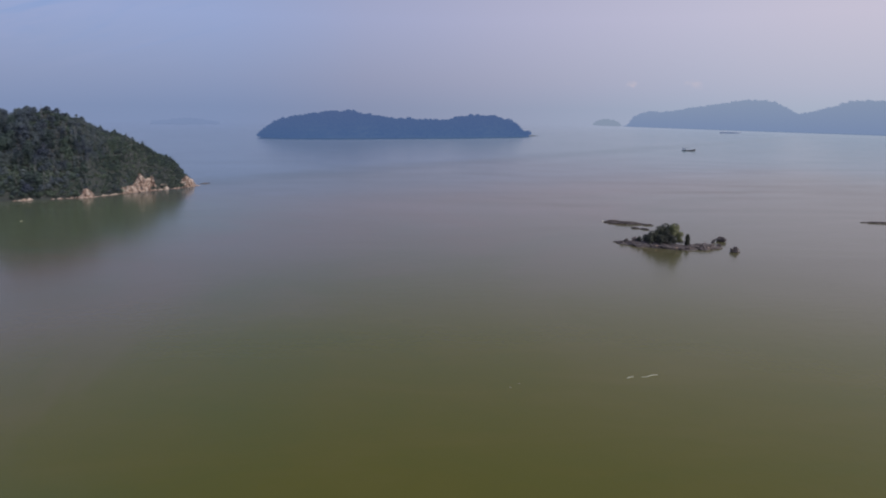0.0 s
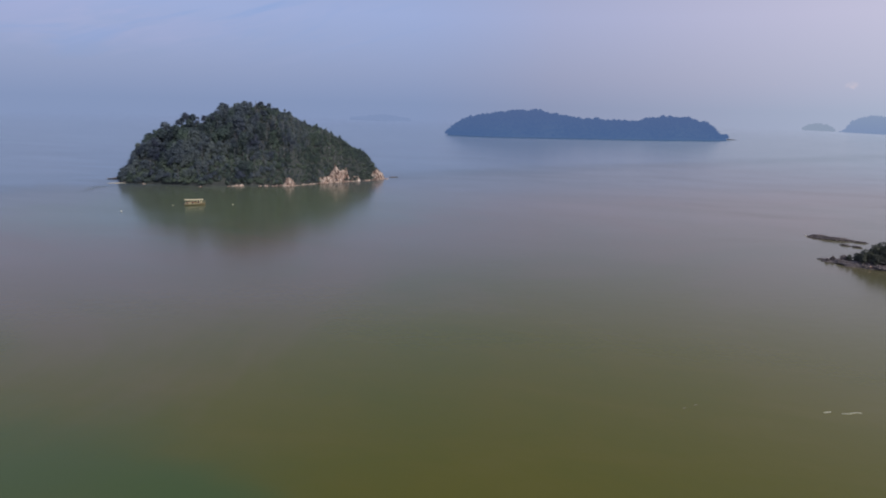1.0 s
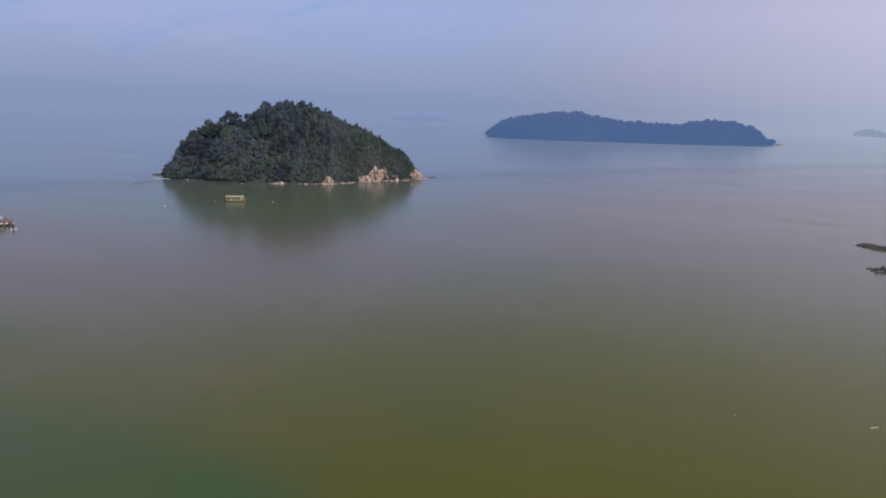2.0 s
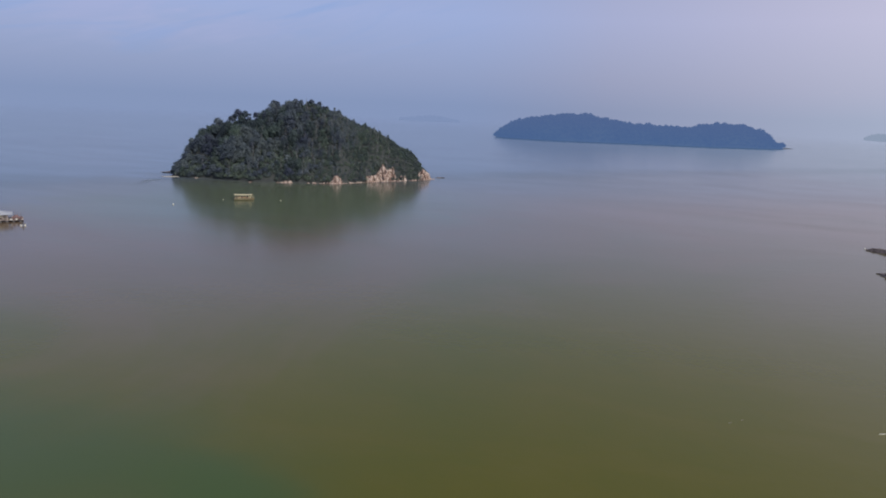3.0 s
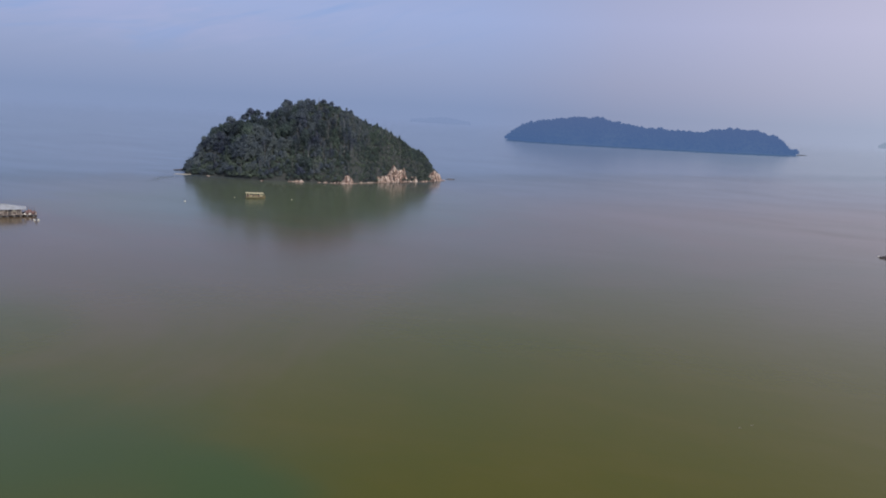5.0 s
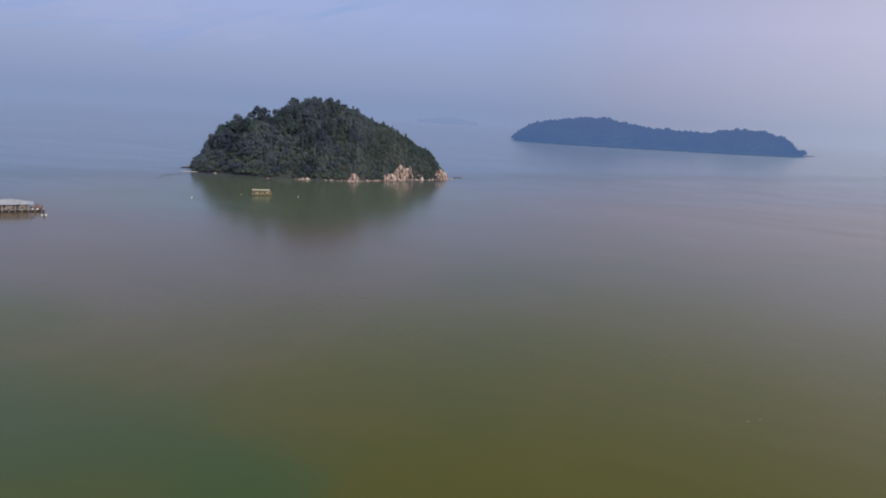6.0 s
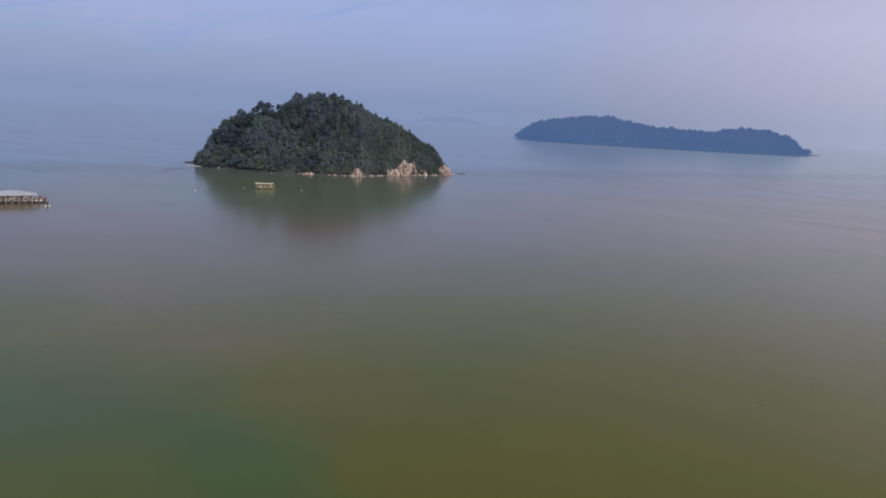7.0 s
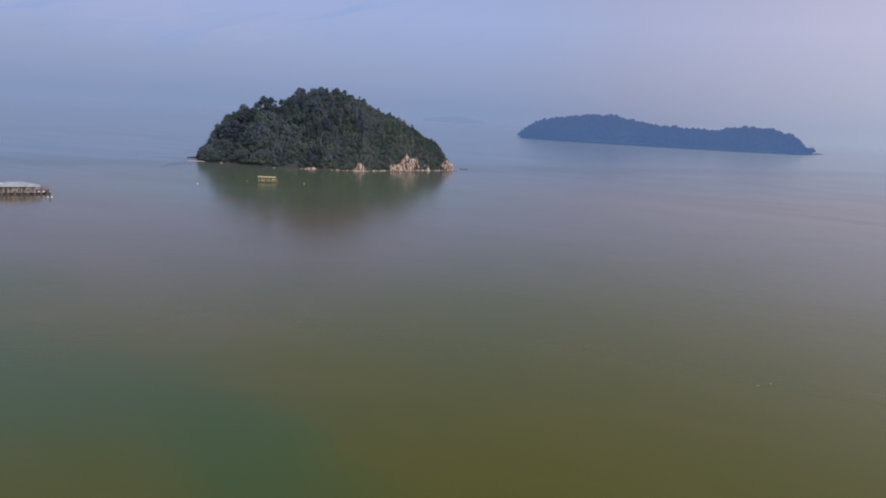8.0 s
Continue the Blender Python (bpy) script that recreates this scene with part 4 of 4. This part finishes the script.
def tour_boat(m):
    t = thing("tour_boat", m, "yellow moored passenger boat with a cream canopy roof", "boat")
    hull = part("hull", hull_bm(13.4, 3.9, 1.0, 0.5, 0.9), HULL_PAINT, t, "weathered ochre hull")
    bm = bm_new()
    for sgn in (-1, 1):
        box(bm, -6.6, 3.0, sgn * 1.92 - 0.06, sgn * 1.92 + 0.06, 0.98, 1.18, 0.03)
    part("rubbing_strake", bm, BOAT_WHITE, hull, "cream strake")
    part("deck", box(bm_new(), -6.4, 4.2, -1.6, 1.6, 1.02, 1.44, 0.02), PLANK, t)
    bm = bm_new()
    n = 12
    rows_ = []
    for i in range(n + 1):
        y = -2.05 + 4.1 * i / n
        z = 3.75 + 0.28 * (1 - (y / 2.05) ** 2)
        rows_.append([bm.verts.new((x, y, z + dz + 0.12 * (x / 6) ** 2)) for x, dz in ((-6.7, 0), (-3, 0), (0, 0), (3, 0), (5.4, 0))] + [bm.verts.new((x, y, z - 0.14 + 0.12 * (x / 6) ** 2)) for x in (5.4, 3, 0, -3, -6.7)])
    for a, b in zip(rows_, rows_[1:]):
        for k in range(10):
            bm.faces.new((a[k], a[(k + 1) % 10], b[(k + 1) % 10], b[k]))
    bm.faces.new(rows_[0])
    bm.faces.new(list(reversed(rows_[-1])))
    bmesh.ops.recalc_face_normals(bm, faces=bm.faces)
    part("canopy", bm, BOAT_WHITE, t, "cream canopy roof")
    for x in (-6.0, -4.2, -2.4, -0.6, 1.2, 3.0, 4.6):
        for sgn in (-1, 1):
            yy = sgn * (1.7 if x < 4 else 1.35)
            part("canopy_post", rod(bm_new(), (x, yy, 1.4), (x, sgn * 1.8, 3.75), 0.14, 0.14, 8), BOAT_WHITE, t)
    for x in (-5.2, -3.4, -1.6, 0.2, 2.0):
        bm = bm_new()
        box(bm, x, x + 0.6, -1.35, 1.35, 1.8, 1.92, 0.03)
        box(bm, x - 0.1, x + 0.02, -1.35, 1.35, 1.8, 2.4, 0.03)
        for yy in (-1.2, 1.1):
            box(bm, x + 0.1, x + 0.5, yy, yy + 0.1, 1.4, 1.84)
        part("bench", bm, BOAT_RED, t, "orange bench")
    for k, x in enumerate((-5.1, -3.3, -1.5, 0.3, 2.1)):
        for sgn in (-1, 1):
            part("side_panel", box(bm_new(), x - 0.75, x + 0.75, sgn * 1.76 - 0.03, sgn * 1.76 + 0.03, 1.44, 1.95, 0.02), (BOAT_DARK, BOAT_WHITE, BOAT_DARK, BOAT_YELLOW, BOAT_DARK)[k], t)
    bm = bm_new()
    box(bm, 3.3, 4.3, -0.7, 0.7, 1.4, 2.5, 0.08)
    part("helm_console", bm, BOAT_WHITE, t)
    bm = bm_new()
    for sgn in (-1, 1):
        rod(bm, (4.6, sgn * 1.3, 2.3), (6.7, sgn * 0.25, 2.7), 0.04, 0.04, 6)
        rod(bm, (5.6, sgn * 0.8, 1.6), (5.6, sgn * 0.8, 2.5), 0.04, 0.04, 6)
    part("bow_rail", bm, BOAT_WHITE, t)
    for yy in (-0.8, 0.8):
        bm = bm_new()
        box(bm, -7.7, -7.1, yy - 0.25, yy + 0.25, 1.1, 1.9, 0.12)
        box(bm, -7.5, -7.3, yy - 0.08, yy + 0.08, -0.4, 1.2, 0.03)
        part("outboard_motor", bm, BOAT_DARK, t, "black outboard motor")
    return t


tour_boat(pose(-286.5, 427.5, 0, 0, 0, 35))


def pontoon_raft(m, label):
    """Two white floats side by side under a dark plank deck, with a motor."""
    t = thing("pontoon_raft", m, label, "raft")
    for yy in (-0.9, 0.9):
        bm = rod(bm_new(), (-1.1, yy, 0.3), (1.1, yy, 0.3), 0.52, 0.52, 14)
        for x0, x1 in ((1.1, 1.6), (-1.1, -1.6)):
            rod(bm, (x0, yy, 0.3), (x1, yy, 0.35), 0.52, 0.26, 14)
        part("pontoon", bm, FLOAT_WHITE, t, "white plastic pontoon")
    for k in range(6):
        part("deck_board", box(bm_new(), -1.2 + k * 0.4, -0.84 + k * 0.4, -1.0, 1.0, 0.82, 0.89, 0.01), BOAT_DARK, t)
    bm = box(bm_new(), -1.75, -1.1, -0.3, 0.3, 0.89, 1.9, 0.08)
    box(bm, -1.6, -1.4, -0.06, 0.06, -0.4, 0.8, 0.02)
    part("outboard_motor", bm, BOAT_DARK, t, "black outboard motor")
    return t


pontoon_raft(pose(-319.0, 278.8, 0, 0, 0, 139), "small raft of two white pontoons with a dark deck")


def buoy(m, label, r, mat):
    t = thing("buoy", m, label, "buoy", "mooring buoys")
    bm = bm_new()
    bmesh.ops.create_uvsphere(bm, u_segments=14, v_segments=9, radius=r)
    bmesh.ops.scale(bm, vec=(1, 1, 0.85), verts=bm.verts)
    part("float_body", bm, mat, t)
    part("eye_stem", rod(bm_new(), (0, 0, r * 0.8), (0, 0, r * 1.25), 0.07, 0.05, 8), BOAT_DARK, t)
    return t


for x, y, r, mat, lab in ((-310.4, 383.3, 0.5, FLOAT_WHITE, "round white mooring buoy floating on the sea"), (-264.0, 438.5, 0.40, FLOAT_DULL, "round dull grey-white mooring buoy on the sea"),
                          (-298.4, 420.0, 0.32, FLOAT_DULL, "round dull grey-white mooring buoy on the sea"),
                          (104.5, 459.8, 0.42, FLOAT_WHITE, "small white buoy floating beside a low dark ledge")):
    buoy(pose(x, y, 0.25), lab, r, mat)


def float_line(m, length, count, label, r):
    """A slack row of pale net floats lying on the water."""
    g = np.random.default_rng(int(length * 10))
    t = thing("float_line", m, label, "fishing floats", "net floats")
    pts = []
    for i in range(count):
        x = (i / max(1, count - 1) - 0.5) * length
        pts.append((x, 0.35 * math.sin(x * 1.1) + float(g.normal(0, 0.06)), 0.05))
    for p in pts:
        bm = bm_new()
        bmesh.ops.create_uvsphere(bm, u_segments=10, v_segments=6, radius=r * float(g.uniform(0.7, 1.15)))
        bmesh.ops.scale(bm, vec=(1.5, 0.8, 0.55), verts=bm.verts)
        bmesh.ops.translate(bm, vec=p, verts=bm.verts)
        part("float", bm, FLOAT_DULL, t)
    bm = bm_new()
    for a, b in zip(pts, pts[1:]):
        rod(bm, a, b, 0.03, 0.03, 5)
    part("rope", bm, POST, t)
    return t


float_line(pose(56.3, 182.2, 0, 0, 0, 16), 4.6, 12, "slack row of dull whitish net floats on the sea", 0.19)
float_line(pose(50.7, 181.0, 0, 0, 0, 8), 1.6, 5, "short row of dull whitish net floats on the sea", 0.2)
float_line(pose(17.6, 172.9, 0, 0, 0, 5), 0.6, 2, "few small dull net floats on the sea", 0.06)
float_line(pose(20.4, 175.8, 0, 0, 0, 20), 0.6, 2, "few small dull net floats on the sea", 0.06)


def fishing_ship(m):
    t = thing("fishing_ship", m, "dark wooden fishing ship with a wheelhouse aft", "ship")
    part("hull", hull_bm(24, 6.0, 1.3, 1.0, 3.0, 18), BOAT_DARK, t)
    wh = part("wheelhouse", box(bm_new(), -11, -5.5, -2.2, 2.2, 1.6, 5.2, 0.15), STEEL, t)
    for yy in (-1.3, 0, 1.3):
        part("window", box(bm_new(), -5.52, -5.44, yy - 0.45, yy + 0.45, 3.7, 4.6, 0.03), BOAT_DARK, wh)
    part("wheelhouse_roof", box(bm_new(), -11.4, -5.0, -2.5, 2.5, 5.2, 5.45, 0.08), BOAT_DARK, t)
    part("mast", rod(bm_new(), (-3.5, 0, 1.6), (-3.5, 0, 7.2), 0.22, 0.12, 8), BOAT_DARK, t)
    part("boom", rod(bm_new(), (-3.5, 0, 4.5), (4.5, 0, 6.2), 0.14, 0.08, 8), BOAT_DARK, t)
    part("foremast", rod(bm_new(), (8.5, 0, 2.0), (8.8, 0, 5.0), 0.15, 0.1, 8), BOAT_DARK, t)
    for x in (-1.0, 2.4, 5.2):
        part("hatch", box(bm_new(), x, x + 2.0, -1.4, 1.4, 1.65, 2.3, 0.08), BOAT_DARK, t)
    return t


fishing_ship(pose(463, 1354, 0, 0, 0, -19))


def barge(m):
    t = thing("barge", m, "long low hazy grey cargo barge", "ship")
    part("hull", hull_bm(74, 16, 3.2, 1.5, 1.0, 20, 0.95), STEEL, t)
    for k in range(5):
        part("hatch_cover", box(bm_new(), -28 + k * 11, -19 + k * 11, -6, 6, 3.2, 5.0, 0.3), STEEL, t)
    part("deckhouse", box(bm_new(), -35, -30, -5, 5, 3.1, 6.5, 0.3), STEEL, t)
    return t


barge(pose(1046, 2626, 0, 0, 0, -21))


def fish_house(m):
    """A floating timber house on drums with a hipped tin roof and an open work deck."""
    t = thing("floating_house", m, "weathered timber fish-farm house with a grey tin roof, floating on drums", "floating house")
    g = np.random.default_rng(77)
    deck = part("deck", box(bm_new(), -17, 15.5, -1, 10, 0.75, 0.95, 0.03), PLANK, t)
    for i in range(26):
        part("deck_plank", box(bm_new(), -17 + i * 1.25, -15.82 + i * 1.25, -1.3 - float(g.uniform(0, 0.2)), 10.2, 0.955, 1.03, 0.015), POST if i % 3 else PLANK, deck)
    for i in range(11):
        x = -16 + i * 3
        for yy in (0.2, 8.8):
            bm = rod(bm_new(), (x, yy - 1.0, 0.25), (x, yy + 1.0, 0.25), 0.45, 0.45, 14)
            part("float_drum", bm, DRUM, t)
    for i in range(13):
        x = -16.4 + i * 2.05
        for yy in (0.0, 9.2):
            part("post", box(bm_new(), x - 0.2, x + 0.2, yy - 0.2, yy + 0.2, 0.9, 4.2, 0.02), POST, t)
    for i in range(12):
        x = -16.3 + i * 2.05
        h = float(g.choice([0.0, 0.9, 1.5, 2.4, 3.0], p=[0.15, 0.25, 0.2, 0.25, 0.15]))
        for k in range(int(h / 0.3)):
            lap = float(g.uniform(0, 0.25))
            mat = (PLANK, POST, PLANK, BOAT_DARK)[int(g.integers(0, 4))]
            part("wall_board", box(bm_new(), x + 0.05 + lap, x + 1.98, -0.05, 0.02 * (k % 2), 1.05 + k * 0.3, 1.32 + k * 0.3, 0.01), mat, t)
        if g.uniform() < 0.45:
            z = float(g.uniform(2.3, 2.9))
            part("hanging_cloth", box(bm_new(), x + 0.3, x + 0.3 + float(g.uniform(0.7, 1.4)), -0.22, -0.16, z, z + 1.1, 0.02), (POST, NET, FLOAT_DULL)[int(g.integers(0, 3))], t, "faded hanging cloth")
    part("back_wall", box(bm_new(), -16.4, 8.2, 9.15, 9.25, 1.0, 4.1, 0.01), PLANK, t)
    # hipped roof of ribbed tin
    bm = bm_new()
    x0, x1, y0, y1, ze, zr = -17.4, 10.6, -1.2, 10.4, 3.9, 6.0
    rx0, rx1, ry = -3.0, 1.5, 4.6
    ribs = 56
    for y_e in (y0, y1):
        prev = None
        for i in range(ribs + 1):
            f = i / ribs
            lift = 0.07 if i % 2 else 0.0
            a = bm.verts.new((x0 + (x1 - x0) * f, y_e, ze + lift))
            b = bm.verts.new((rx0 + (rx1 - rx0) * f, ry, zr + lift))
            if prev:
                bm.faces.new((prev[0], a, b, prev[1]))
            prev = (a, b)
    for x_e, xr in ((x0, rx0), (x1, rx1)):
        prev = None
        for i in range(25):
            f = i / 24
            lift = 0.07 if i % 2 else 0.0
            a = bm.verts.new((x_e, y0 + (y1 - y0) * f, ze + lift))
            b = bm.verts.new((xr, ry + (f - 0.5) * 0.2, zr + lift))
            if prev:
                bm.faces.new((prev[0], a, b, prev[1]))
            prev = (a, b)
    bmesh.ops.recalc_face_normals(bm, faces=bm.faces)
    bmesh.ops.solidify(bm, geom=bm.faces[:], thickness=0.06)
    roof = part("roof", bm, TIN, t, "grey ribbed tin roof")
    part("ridge_cap", box(bm_new(), rx0 - 0.3, rx1 + 0.3, ry - 0.25, ry + 0.25, zr + 0.08, zr + 0.17, 0.03), TIN, roof)
    for x in (10.2, 11.6, 13.0, 14.4):
        for yy in (-0.6, 3.0, 6.6):
            part("rail_post", box(bm_new(), x - 0.1, x + 0.1, yy - 0.1, yy + 0.1, 0.9, 2.4 + 2.0 * float(g.uniform()), 0.02), PLANK if x > 11 else POST, t)
    for yy in (-0.6, 3.0):
        part("rail", box(bm_new(), 9.8, 14.8, yy - 0.06, yy + 0.06, 1.9, 2.02, 0.01), PLANK, t)
    return t


HOUSE = pose(-339.5, 276.5, 0, 0, 0, 50)
fish_house(HOUSE)
for k, (x, y, w, h) in enumerate(((11.0, 1.2, 1.5, 1.3), (13.2, 1.6, 1.7, 1.1), (12.2, 4.8, 1.6, 1.4), (14.2, 4.4, 1.2, 0.9))):
    p = HOUSE @ Vector((x, y, 0.9))
    rock("net_heap", 200 + k, p.x, p.y, p.z + h * 0.5, w, w * 0.8, h, NET, "heap of rusty brown fishing net on a work deck", "net heaps", k * 40, 3, 0.25, category="net")
for k, (x, y) in enumerate(((9.9, -0.4), (10.4, 2.6), (12.2, -0.5))):
    p = HOUSE @ Vector((x, y, 1.03))
    c = thing("crate", pose(p.x, p.y, p.z, 0, 0, 50 + 9 * k), "pale plastic fish crate on a work deck", "crate", "fish crates")
    part("tray", box(bm_new(), -0.5, 0.5, -0.35, 0.35, 0, 0.6, 0.05), FLOAT_WHITE, c)
    part("rim", box(bm_new(), -0.55, 0.55, -0.4, 0.4, 0.6, 0.68, 0.02), FLOAT_WHITE, c)
